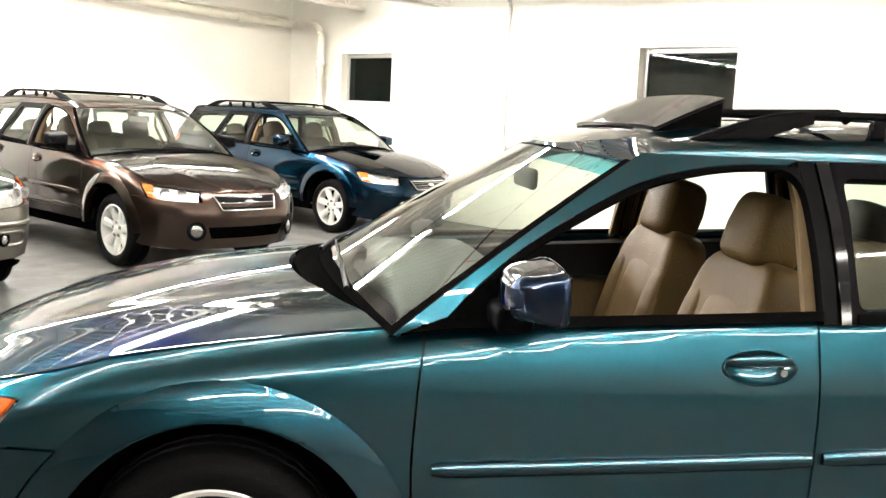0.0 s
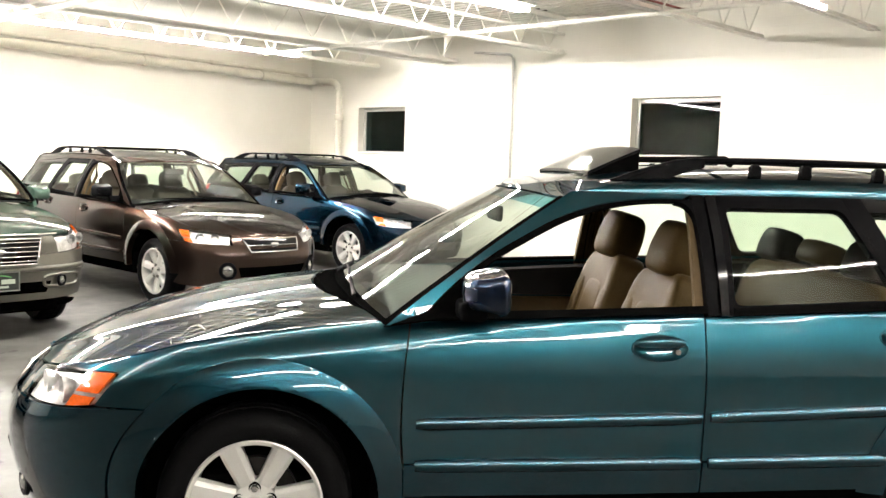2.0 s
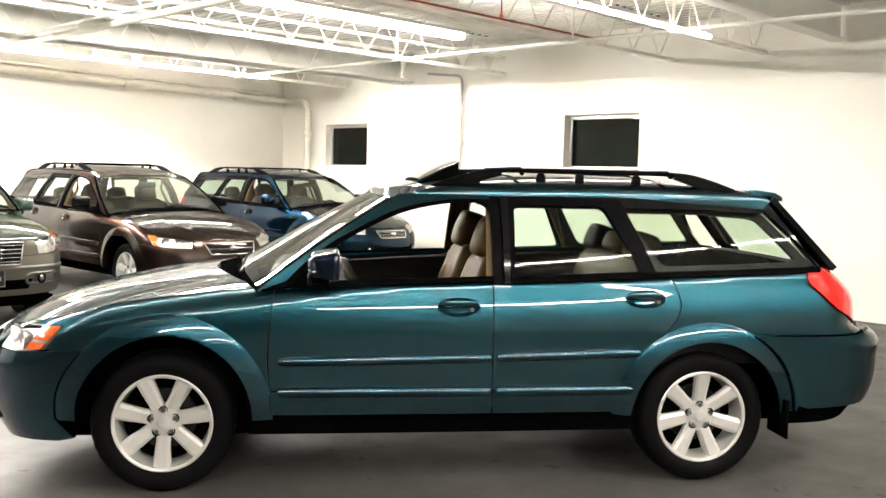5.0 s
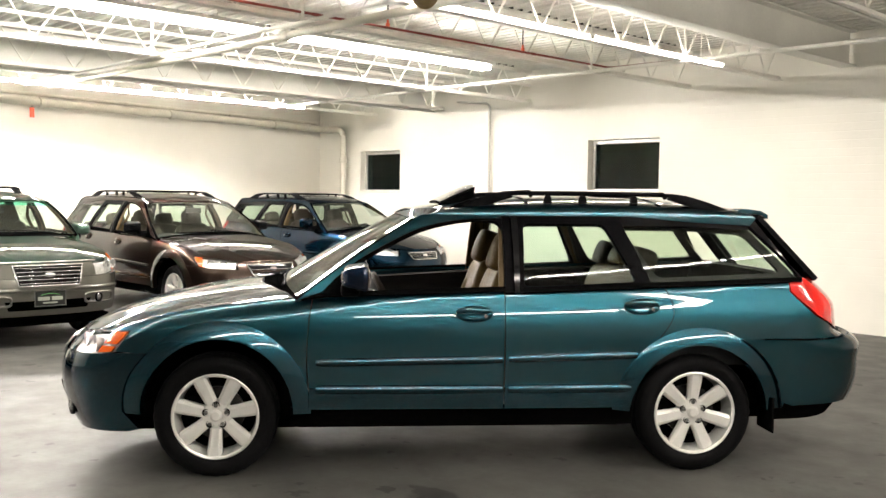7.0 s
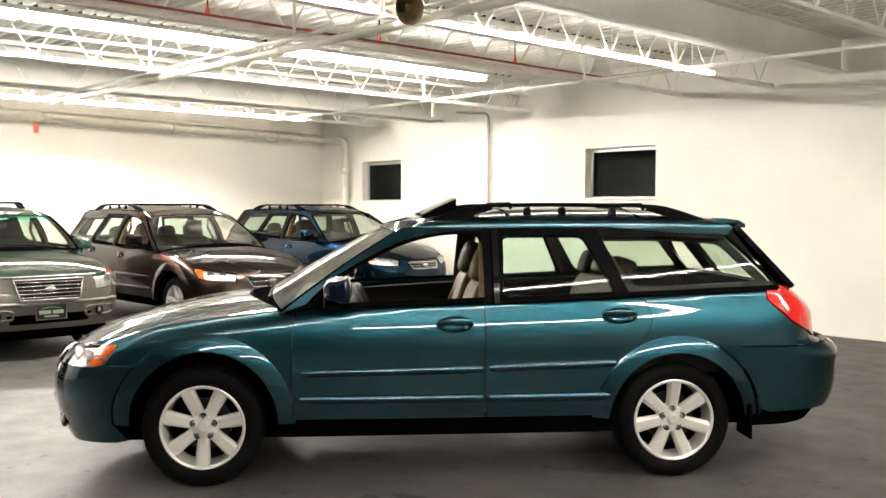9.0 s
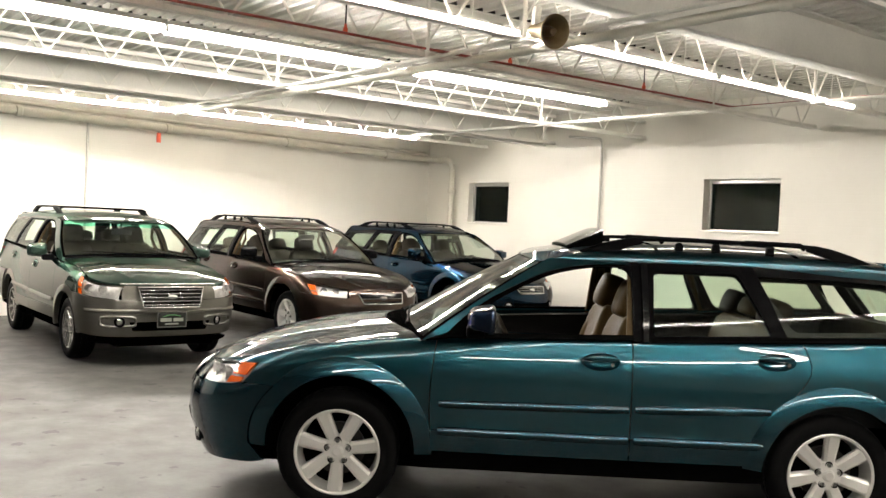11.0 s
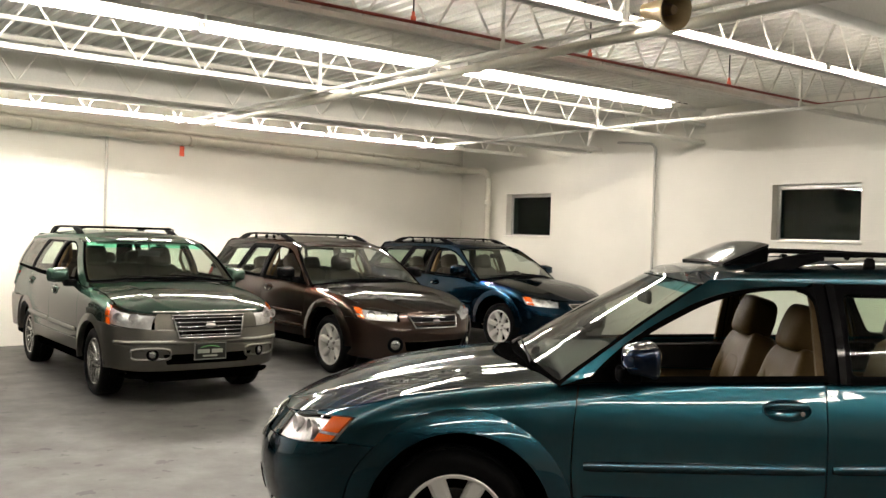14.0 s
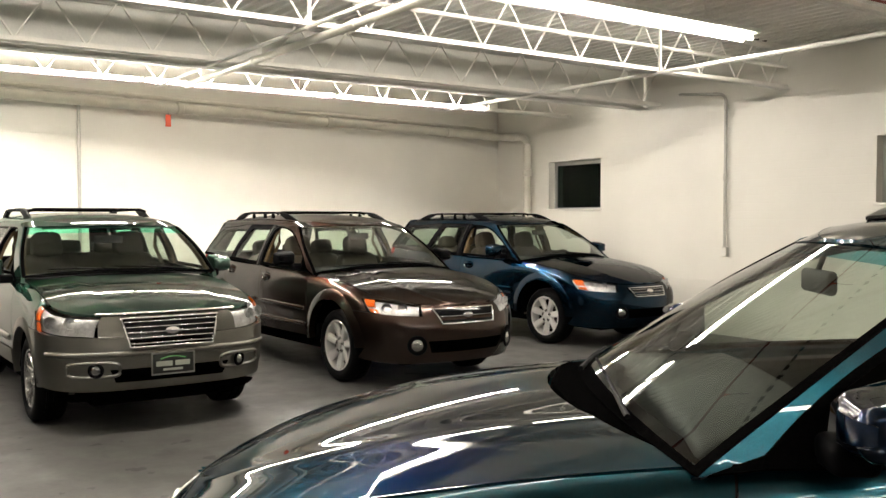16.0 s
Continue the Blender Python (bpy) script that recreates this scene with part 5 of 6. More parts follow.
        patch("pillar_trim", inner_c, [(rw[3][0] - 0.012, rw[3][1]), (rw[2][0] - 0.012, edge_z - 0.045), (qw[1][0] + 0.012, edge_z - 0.045), (qw[0][0] + 0.012, qw[0][1])], M_TRIM_TAN, car, s, 0.1, 0, 0.02, "tan pillar trim")
        patch("pillar_trim", inner_c, [(p[0] - 0.0, p[1] - 0.01) for p in front_edge] + [(p[0] + 0.02, p[1] + 0.015) for p in curve_win[::-1] if p[0] > spec["header"] - 0.1], M_TRIM_TAN, car, s, 0.1, -0.004, 0.01, "tan pillar trim")
        frame_in = round_corners([(qw[0][0] - 0.045, qw[0][1] + 0.022), (qw[1][0] - 0.03, qw[1][1] - 0.025), (qw[2][0], qw[2][1] - 0.025), (qw[3][0] + 0.03, qw[3][1] - 0.03), (qw[4][0] + 0.10, qw[4][1] + 0.022)], 0.04)
        patch("quarter_trim", inner_c, [(qw[0][0] + 0.02, qw[0][1] - 0.04), (qw[1][0] + 0.02, qw[1][1] + 0.02), (qw[3][0] + 0.01, qw[3][1] + 0.02), (qw[4][0] - 0.02, qw[4][1] - 0.04)], M_TRIM_DARK, car, s, 0.1, -0.01, 0.02, "dark trim round the quarter window", holes=[dense(frame_in, 0.08)])
        belt_strap(car, cabin, b0, s, edge_z)
        # handles and mirror
        for d, hx, hz in ((front_door, dm + 0.17, 0.905), (rear_door, rear_gap + 0.10, 0.945)):
            hz += 0.02 if kind != "wagon" else 0
            door_handle(d, shell, hx, hz, s, upper)
        door_mirror(front_door, cabin, spec, s, details.get("mirror", lower))
        # roof rail
        x0, x1 = spec["rail_x"]
        def on_roof(x, up):
            w = edge_z + spec.get("rail_w", 0.36)
            return Vector((x, s * (cabin(x, w).y - 0.01), cabin(x, w).z + up))
        bm = bmesh.new()
        n = 24
        pts = [on_roof(x0 + (x1 - x0) * i / n, 0.062 * min(1, math.sin(math.pi * min(i, n - i) / n * 2.6 if min(i, n - i) / n * 2.6 < 0.5 else math.pi / 2)) + 0.004) for i in range(n + 1)]
        tube(bm, pts, 0.012, 10, flat=1.4)
        rail = part("roof_rail", bm, M_BLACK, car, "black roof rail", 50)
        for fx, w in ((x0 - 0.52, 0.04), ((x0 + x1) / 2 + 0.05, 0.04), (x1 + 0.52, 0.04))[:3 if kind == "wagon" else 0]:
            bm = bmesh.new()
            rounded(bm, (w, 0.026, 0.05), on_roof(fx, 0.028), 0.008, 2, lambda q, v: Vector((v.x * (0.75 if q.z > 0 else 1.2), v.y, v.z)))
            part("rail_foot", bm, M_BLACK, rail, "", 40)
        for xe, way in ((x0 + 0.05, -1), (x1 - 0.05, 1)):
            # solid tapered end that swells out of the roof
            bm = bmesh.new()
            rings = []
            for k in range(13):
                t = k / 12
                x = xe + way * 0.36 * t
                high = 0.006 + 0.068 * math.sin(t * math.pi / 2)
                under = 0.0 if t < 0.6 else 0.046 * ((t - 0.6) / 0.4) ** 0.7
                wide = 0.010 + 0.009 * math.sin(t * math.pi / 2)
                p = on_roof(x, 0)
                rings.append([bm.verts.new((x, p.y + dy, p.z + dz)) for dy, dz in ((-wide, under - 0.006), (-wide, high - 0.010), (-wide * 0.6, high), (wide * 0.6, high), (wide, high - 0.010), (wide, under - 0.006))])
            for one, two in zip(rings, rings[1:]):
                for n6 in range(6):
                    bm.faces.new((one[n6], one[(n6 + 1) % 6], two[(n6 + 1) % 6], two[n6]))
            bm.faces.new(rings[0])
            bm.faces.new(rings[-1])
            part("rail_end", bm, M_BLACK, rail, "", 50)
    # whole-width pieces
    def bonnet(a, q):
        """The bonnet between the wing edges: a runs along the edge to the nose, q across from edge to edge."""
        e = shell(a, top(a) - 0.004)
        c = min(abs(q), 1.0)
        ridge = 0.003 * math.exp(-(((c - 0.58) / 0.07) ** 2))
        return Vector((e.x, q * (e.y - 0.004), e.z + max(hood_z(e.x) - e.z, 0.0) * (1 - c**2.3) + ridge))

    qs = [k / 8 for k in range(-8, 9)]
    outline = [(-0.17 - 0.28 * q * q, q) for q in qs] + [(-0.45 + (cx + L - 0.03 + 0.45) * i / 20, 1.0) for i in range(1, 20)] + [(cx + L - 0.03, q) for q in qs[::-1]] + [(cx + L - 0.03 - (cx + L - 0.03 + 0.45) * i / 20, -1.0) for i in range(1, 20)]
    patch("bonnet", bonnet, outline, upper, car, 1, min(fine * 1.1, 0.032), 0.001, 0.02)
    shield_edge = smooth2(spec["pillar"], 5)
    centre = [(-0.27, top(-0.5) + 0.045), (-0.65, top(-0.5) + 0.265), (spec["header"], roof_z(spec["header"]) - 0.004)]
    cpts = [Vector((a, b, 0)) for a, b in smooth2(centre, 8)]
    edge_3d = [cabin(a, b) for a, b in shield_edge]

    def along(pts, k):
        k = min(max(k, 0), 1) * (len(pts) - 1)
        i = min(int(k), len(pts) - 2)
        return pts[i].lerp(pts[i + 1], k - i)

    def screen(k, q):
        c, e = along(cpts, k), along(edge_3d, k)
        f = min(abs(q), 1.0) ** 2.0
        return Vector((c.x + (e.x - c.x) * f, q * (e.y - 0.004), c.y + (e.z - c.y) * f))

    shade_mat = details.get("shade")
    cut = (0.86 if kind == "wagon" else 0.76) if shade_mat else 0.985
    patch("windscreen", screen, [(0.015, -0.985), (0.015, 0.985), (cut, 0.985), (cut, -0.985)], M_SHIELD, car, 1, 0.09, -0.002, 0, "large raked clear windscreen").visible_shadow = False
    if shade_mat:
        patch("sun_band", screen, [(cut, -0.985), (cut, 0.985), (0.985, 0.985), (0.985, -0.985)], shade_mat, car, 1, 0.09, -0.002, 0, "green tinted sun band").visible_shadow = False
    for q in (-1, 1):
        patch("screen_seal", screen, [(0.0, q * 0.965), (0.0, q * 1.0), (1.0, q * 1.0), (1.0, q * 0.965)], M_RUBBER, car, 1, 0.06, 0.003, 0.01)
    patch("screen_frit", screen, [(-0.0, -0.97), (-0.0, 0.97), (0.04, 0.97), (0.065, 0.5), (0.075, 0), (0.065, -0.5), (0.04, -0.97)], M_RUBBER, car, 1, 0.06, 0.001, 0.01)

    def roof(x, y):
        """The roof skin over x and y."""
        lo_w, hi_w = edge_z, edge_z + 1
        for _ in range(18):
            mid = (lo_w + hi_w) / 2
            if cabin(x, mid).y > abs(y):
                lo_w = mid
            else:
                hi_w = mid
        return Vector((x, y, cabin(x, lo_w).z))

    ry = lambda x: cabin(x, edge_z + 0.21).y
    h0 = spec["header"]
    e0 = spec["end"][0]
    xs = [h0 - 0.27 + (e0 - h0 + 0.27) * i / 10 for i in range(11)]
    head_edge = [(h0 + 0.005 - 0.275 * abs(k / 6) ** 2.2, ry(h0 - 0.27) * k / 6) for k in range(-6, 7)]
    patch("roof_panel", roof, head_edge + [(x, ry(x)) for x in xs[1:]] + [(x, -ry(x)) for x in xs[::-1][:-1]], upper, car, 1, fine * 1.3, 0.002, 0.02)
    def header(u, q):
        """The panel between the windscreen's upper edge and the roof skin."""
        q = min(max(q, -1.0), 1.0)
        return screen(0.985, q).lerp(roof(h0 + 0.005 - 0.275 * abs(q) ** 2.2, ry(h0 - 0.27) * q), u)

    patch("roof_header", header, [(0.0, -0.995), (0.0, 0.995), (1.0, 0.995), (1.0, -0.995)], upper, car, 1, 0.08, 0.003, 0.012)
    liner = lambda x, y: roof(x, y) - Vector((0, 0, 0.045))
    patch("headliner", liner, [(h0 - 0.08, -0.5), (h0 - 0.08, 0.5), (e0 + 0.1, 0.5), (e0 + 0.1, -0.5)], M_LINER, car, 1, 0.15, 0, 0.01, "pale cloth headliner")
    # tailgate: spoiler, glass, panel
    bm = bmesh.new()
    rounded(bm, (0.18, 1.10, 0.035), (e0 - 0.055, 0, roof_z(e0) - 0.018), 0.014, 3, lambda p, q: Vector((q.x + 0.0 * p.y - 0.10 * abs(p.y) ** 2 * -1, q.y, q.z * (1 if p.x > 0 else 0.7) - (0.03 if p.x < -0.3 else 0))))
    part("rear_spoiler", bm, upper, car, "", 50)

    def gate(k, y):
        return Vector((e0 - 0.04 + k * (tail(1.10) - e0 + 0.04) - 0.02 * (1 - (y / 0.7) ** 2), y, edge_z + 0.02 + k * (1.10 - edge_z - 0.02)))

    for k in (-1, 1):
        patch("gate_frame", gate, [(0.0, k * 0.40), (0.0, k * 0.60), (1.0, k * 0.69), (1.0, k * 0.47)], M_GLOSS, car, 1, 0.08, 0.002, 0.03, "black tailgate window frame")
    patch("rear_window", gate, [(0.02, -0.398), (0.02, 0.398), (0.98, 0.468), (0.98, -0.468)], M_GLASS, car, 1, 0.12, 0, 0.006, "tinted tailgate window").visible_shadow = False
    # cowl and wipers
    bm = bmesh.new()
    rounded(bm, (0.18, 1.36, 0.045), (-0.27, 0, top(-0.5) + 0.014), 0.02, 3, lambda p, q: Vector((q.x - 0.68 * p.y * p.y, q.y, q.z - 0.20 * p.y * p.y + 0.02 * p.x)))
    part("cowl", bm, M_RUBBER, car, "black plastic cowl", 40)
    for y0, y1 in ((0.45, -0.10), (-0.05, -0.55)):
        bm = bmesh.new()
        a, b = screen(0.03, y0 / 0.72), screen(0.11, y1 / 0.72)
        tube(bm, [a + Vector((0.012, 0, 0.010)), (a + b) / 2 + Vector((0.012, 0, 0.016)), b + Vector((0.008, 0, 0.008))], [0.008, 0.006, 0.004], 8)
        part("wiper", bm, M_BLACK, car, "black wiper arm", 40)
    # cabin furniture
    leather = details.get("leather", M_LEATHER)
    sx = spec["b_pillar"][0] + 0.255
    sz = 0.50 if kind == "wagon" else 0.56
    seat(car, sx, 0.36, sz, leather)
    seat(car, sx, -0.36, sz, leather)
    seat(car, sx - 0.83, 0, sz, leather, 1.22, details.get("dark_rest", False), 0.63, "rear_bench", [-0.38, 0, 0.38])
    bm = bmesh.new()
    rounded(bm, (0.42, 1.40, 0.20), (df - 0.17, 0, top(df) - 0.075), 0.05, 3, lambda p, q: Vector((q.x, q.y, q.z + 0.02 * (1 - 4 * p.y * p.y))))
    part("dashboard", bm, M_TRIM_DARK, car, "charcoal dashboard", 50)
    wx, wz = df - 0.44, top(df) - 0.075
    tilt = Euler((0, radians(-62), 0)).to_matrix()
    bm = bmesh.new()
    ring = [Vector((wx, 0.36, wz)) + tilt @ Vector((0.185 * math.cos(a), 0.185 * math.sin(a), 0)) for a in [2 * math.pi * k / 32 for k in range(32)]]
    tube(bm, ring, 0.016, 8, True)
    wheel = part("steering_wheel", bm, M_LEATHER_DARK, car, "dark leather steering wheel", 60)
    bm = bmesh.new()
    rounded(bm, (0.13, 0.15, 0.05), (wx + 0.02, 0.36, wz), 0.02, 3, None, Euler((0, radians(-62), 0)))
    for a in (0.0, math.pi, math.pi * 1.5):
        tube(bm, [Vector((wx, 0.36, wz)), Vector((wx, 0.36, wz)) + tilt @ Vector((0.18 * math.cos(a + math.pi / 2), 0.18 * math.sin(a + math.pi / 2), 0))], 0.014, 6)
    part("steering_hub", bm, M_TRIM_DARK, wheel, "", 50)
    bm = bmesh.new()
    rounded(bm, (0.03, 0.24, 0.07), (h0 + 0.05, 0, roof_z(h0) - 0.12), 0.015, 3)
    tube(bm, [(h0 + 0.06, 0, roof_z(h0) - 0.11), (h0 + 0.03, 0, roof_z(h0) - 0.03)], 0.008, 6)
    part("rear_view_mirror", bm, M_TRIM_DARK, car, "", 50)
    for what, lo, hi, says in (
        ("cargo_floor", (cr - 0.05, -0.66, 0.70), (sx - 1.62, 0.66, 0.72), "taupe carpeted cargo floor"),
        ("bulkhead", (df - 0.02, -0.70, 0.30), (df + 0.02, 0.70, top(df) - 0.12), ""),
        ("cabin_floor", (-base + 0.46, -0.64, 0.31), (df - 0.021, 0.64, 0.36), "taupe carpeted cabin floor"),
        ("console", (df - 0.9, -0.11, 0.36), (df - 0.1, 0.11, 0.66), "taupe centre console"),
    ):
        bm = bmesh.new()
        rounded(bm, [b - a for a, b in zip(lo, hi)], [(a + b) / 2 for a, b in zip(lo, hi)], 0.008, 2)
        part(what, bm, M_CARPET, car, says, 40)
    # wheels
    for ax in (axle_f + 0.02, axle_r):
        for s in (1, -1):
            build_wheel(car, (ax, s * spec["wheel_y"], ty), s, ty, spec["rim"], spokes, 272 if ax > -1 else 93, details.get("alloy"))
    return car, shell, cabin, roof, screen


def build_lamp(car, shell, head, amber_to, s, fine):
    """A headlamp: silvered bowl behind a clear lens, with an amber corner."""
    deep = lambda a, z: shell(a, z)
    bowl = patch("headlamp", deep, head, M_REFLECT, car, s, 0.03, -0.030, 0.03, "headlamp with silvered bowl and amber corner")
    mid = 0.5 * (min(p[1] for p in head) + max(p[1] for p in head))

    slant = lambda p: p[0] + 0.43 * (p[1] - mid)
    steep = lambda p: p[0] + 0.22 * (p[1] - mid)
    level = lambda p: p[1]

    def cut(poly, limit, keep_less, key=slant):
        out = []
        for p, q in zip(poly, poly[1:] + poly[:1]):
            ka, kb = key(p), key(q)
            a, b = (ka <= limit) == keep_less, (kb <= limit) == keep_less
            if a:
                out.append(p)
            if a != b:
                t = (limit - ka) / (kb - ka)
                out.append((p[0] + (q[0] - p[0]) * t, p[1] + (q[1] - p[1]) * t))
        return out

    rear = min(slant(p) for p in head)
    corner = cut(head, amber_to, True, steep)
    amber = cut(corner, rear + 0.022, False)
    split = mid - 0.004
    for piece in (cut(amber, split + 0.006, False, level), cut(amber, split - 0.006, True, level)):
        patch("amber_lens", deep, piece, M_ORANGE, bowl, s, 0.03, -0.004, 0.01, "amber corner lens")
    patch("clear_lens", deep, head, M_LENS, bowl, s, 0.03, 0.006, 0.012, "clear lamp lens").visible_shadow = False
    xs = [p[0] for p in head]
    for f, r in ((0.48, 0.046), (0.74, 0.042)):
        a = min(xs) + (max(xs) - min(xs)) * f
        p = deep(a, mid - 0.008)
        bm = bmesh.new()
        lathe(bm, [(r, 0.02), (r * 0.9, -0.0), (r * 0.6, -0.022), (r * 0.25, -0.032), (0.0, -0.034)], 24, "x")
        lathe(bm, [(0.012, 0.0), (0.012, -0.03)], 10, "x")
        q = Vector((p.x - 0.028, s * (p.y - 0.01), p.z))
        part("lamp_reflector", bm, M_REFLECT, bowl, "", 40, Matrix.Translation(q) @ pose(0, 0, 0, 0, 0, s * 25))


def door_handle(door, shell, x, z, s, mat):
    """A pull handle over a recessed cup, with a lock barrel."""
    p = shell(x, z)
    bm = bmesh.new()
    lathe(bm, [(0.0, -0.013), (0.55, -0.012), (0.86, -0.008), (1.0, 0.0), (1.04, 0.004), (1.10, 0.002), (1.12, -0.004)], 28)
    for v in bm.verts:
        up = v.co.z * 0.042
        v.co = Vector((v.co.x * 0.096, v.co.y - up * 0.35, up))
    cup = part("handle_cup", bm, mat, door, "recessed handle cup", 60, Matrix.Translation((p.x, s * (p.y + 0.001), p.z)) @ (Matrix() if s > 0 else pose(0, 0, 0, 0, 0, 180)))
    bm = bmesh.new()
    pts = [(-0.090, -0.004, 0.014), (-0.066, 0.008, 0.019), (0.0, 0.011, 0.021), (0.066, 0.008, 0.019), (0.090, -0.004, 0.014)]
    tube(bm, pts, [0.010, 0.016, 0.018, 0.016, 0.010], 12, flat=0.6)
    part("handle", bm, mat, cup, "", 60)
    bm = bmesh.new()
    lathe(bm, [(0.0, 0.012), (0.010, 0.012), (0.012, 0.008), (0.012, -0.01)], 18)
    part("lock", bm, M_CHROME, cup, "chrome lock barrel", 40, Matrix.Translation((-0.062 if s > 0 else 0.062, 0.002, -0.012)))


def door_mirror(door, cabin, spec, s, mat):
    x, z = spec["window"][0][0] - 0.135 + spec.get("mirror_dx", 0), spec["window"][0][1] + 0.09 + spec.get("mirror_dz", 0)
    p = cabin(x, z)
    bm = bmesh.new()

    def form(q, v):
        return Vector((v.x * (1 - 0.5 * q.y * q.y - 0.5 * q.z * q.z), v.y * (1 - 0.3 * q.x), v.z * (1 - 0.35 * q.x - 0.2 * q.y * s)))

    rounded(bm, (0.155, 0.185, 0.128), (0, 0, 0), 0.058, 5, form)
    body = part("door_mirror", bm, mat, door, "painted door mirror", 60, Matrix.Translation((x + 0.0, s * (p.y + 0.155), z + 0.015)))
    bm = bmesh.new()
    rounded(bm, (0.004, 0.135, 0.076), (-0.070, 0, 0), 0.03, 3)
    part("mirror_glass", bm, M_CHROME, body, "silvered mirror glass", 40)
    bm = bmesh.new()
    rounded(bm, (0.10, 0.13, 0.07), (0.03, -s * 0.10, -0.075), 0.022, 3)
    part("mirror_arm", bm, M_BLACK, body, "black mirror arm", 50)


def belt_strap(car, cabin, b0, s, edge_z):
    p0, p1 = cabin(b0 - 0.04, edge_z - 0.04), cabin(b0 - 0.05, 1.02)
    bm = bmesh.new()
    pts = [(p0.x, s * (p0.y - 0.06), p0.z), (p0.x - 0.02, s * (p0.y - 0.07), 1.25), (p1.x + 0.0, s * (p1.y - 0.10), 0.95)]
    tube(bm, pts, 0.02, 6, flat=0.15)
    part("seat_belt", bm, M_TRIM_TAN, car, "tan seat belt", 50)


def car_pose(x, y, heading):
    """heading: degrees of the nose from +x, turning to +y."""
    return pose(x, y, 0, 0, 0, heading)


def sunroof_panel(car, roof, x0, x1, rise):
    """A glass sunroof panel tilted up at its back edge."""
    a, b = roof(x0, 0), roof(x1, 0)
    bm = bmesh.new()
    rows = []
    for i in range(9):
        t = i / 8
        row = []
        for j in range(13):
            y = -0.40 + 0.80 * j / 12
            p = roof(x0 + (x1 - x0) * t, y)
            row.append(Vector((p.x, y, p.z + 0.006 + rise * t)))
        rows.append(row)
    top = [[bm.verts.new(p + Vector((0, 0, 0.012))) for p in row] for row in rows]
    low = [[bm.verts.new(p) for p in row] for row in rows]
    for i in range(8):
        for j in range(12):
            bm.faces.new((top[i][j], top[i][j + 1], top[i + 1][j + 1], top[i + 1][j]))
            bm.faces.new((low[i][j], low[i + 1][j], low[i + 1][j + 1], low[i][j + 1]))
    ring = [(0, j) for j in range(13)] + [(i, 12) for i in range(1, 9)] + [(8, j) for j in range(11, -1, -1)] + [(i, 0) for i in range(7, 0, -1)]
    for (i, j), (k, l) in zip(ring, ring[1:] + ring[:1]):
        bm.faces.new((top[i][j], top[k][l], low[k][l], low[i][j]))
    panel = part("sunroof", bm, M_GLOSS, car, "dark glass sunroof tilted open", 40)
    for k, y in ((0, -0.385), (12, 0.385)):
        bm = bmesh.new()
        for dy in (-0.006, 0.006):
            up = [bm.verts.new((row[k].x, y + dy, row[k].z + 0.002)) for row in rows]
            down = [bm.verts.new((row[k].x, y + dy, roof(row[k].x, y).z - 0.004)) for row in rows]
            for i in range(8):
                bm.faces.new((up[i], up[i + 1], down[i + 1], down[i]))
        part("sunroof_skirt", bm, M_RUBBER, panel, "black side seal under the panel", 0)
    for y in (-0.36, 0.36):
        p, q = roof(x1 + 0.05, y), rows[8][0]
        bm = bmesh.new()
        tube(bm, [(x1 + 0.10, y, p.z - 0.01), (x1 + 0.02, y, p.z + rise)], 0.01, 6)
        part("sunroof_arm", bm, M_BLACK, panel)


def grille(car, shell, spec, z0, z1, y_half, bars, chrome_frame=True, proud=0.0):
    """A dark opening across the nose with bars, a frame and an oval badge."""
    cx, L = spec["cx"], spec["L"]

    def front(y, z):
        # nearest skin point at that y
        lo, hi = cx, cx + L
        for _ in range(22):
            mid = (lo + hi) / 2
            if shell(mid, z).y > abs(y):
                lo = mid
            else:
                hi = mid
        p = shell(lo, z)
        return Vector((p.x, y, z))

    skew = 0.05
    outline = [(-y_half, z1), (-y_half + skew, z0), (y_half - skew, z0), (y_half, z1)]
    g = patch("grille", front, outline, M_GLOSS, car, 1, 0.05, 0.012 + proud, 0.03 + proud, "black radiator grille with chrome bars")
    for k in range(bars):
        z = z0 + (z1 - z0) * (k + 0.7) / (bars + 0.4)
        half = y_half - skew * (1 - (z - z0) / (z1 - z0)) - 0.012
        bm = bmesh.new()
        tube(bm, [front(-half + 2 * half * i / 16, z) + Vector((0.018 + proud, 0, 0)) for i in range(17)], 0.0045, 8)
        part("grille_bar", bm, M_CHROME_DULL, g, "", 50)
    if chrome_frame:
        bm = bmesh.new()
        pts = [front(y, z) + Vector((0.016 + proud, 0, 0)) for y, z in dense(outline, 0.06)]
        tube(bm, pts, 0.008, 8, True)
        part("grille_frame", bm, M_CHROME, g, "chrome grille surround", 50)
    zc = (z0 + z1) / 2 + 0.006
    p = front(0, zc) + Vector((proud, 0, 0))
    bm = bmesh.new()
    lathe(bm, [(0.0, 0.030), (0.9, 0.028), (1.0, 0.026), (1.0, 0.0)], 28, "x")
    for v in bm.verts:
        v.co = Vector((v.co.x, v.co.y * 0.050, v.co.z * 0.024))
    part("badge", bm, M_CHROME, g, "oval chrome badge", 50, Matrix.Translation(p))
    return front


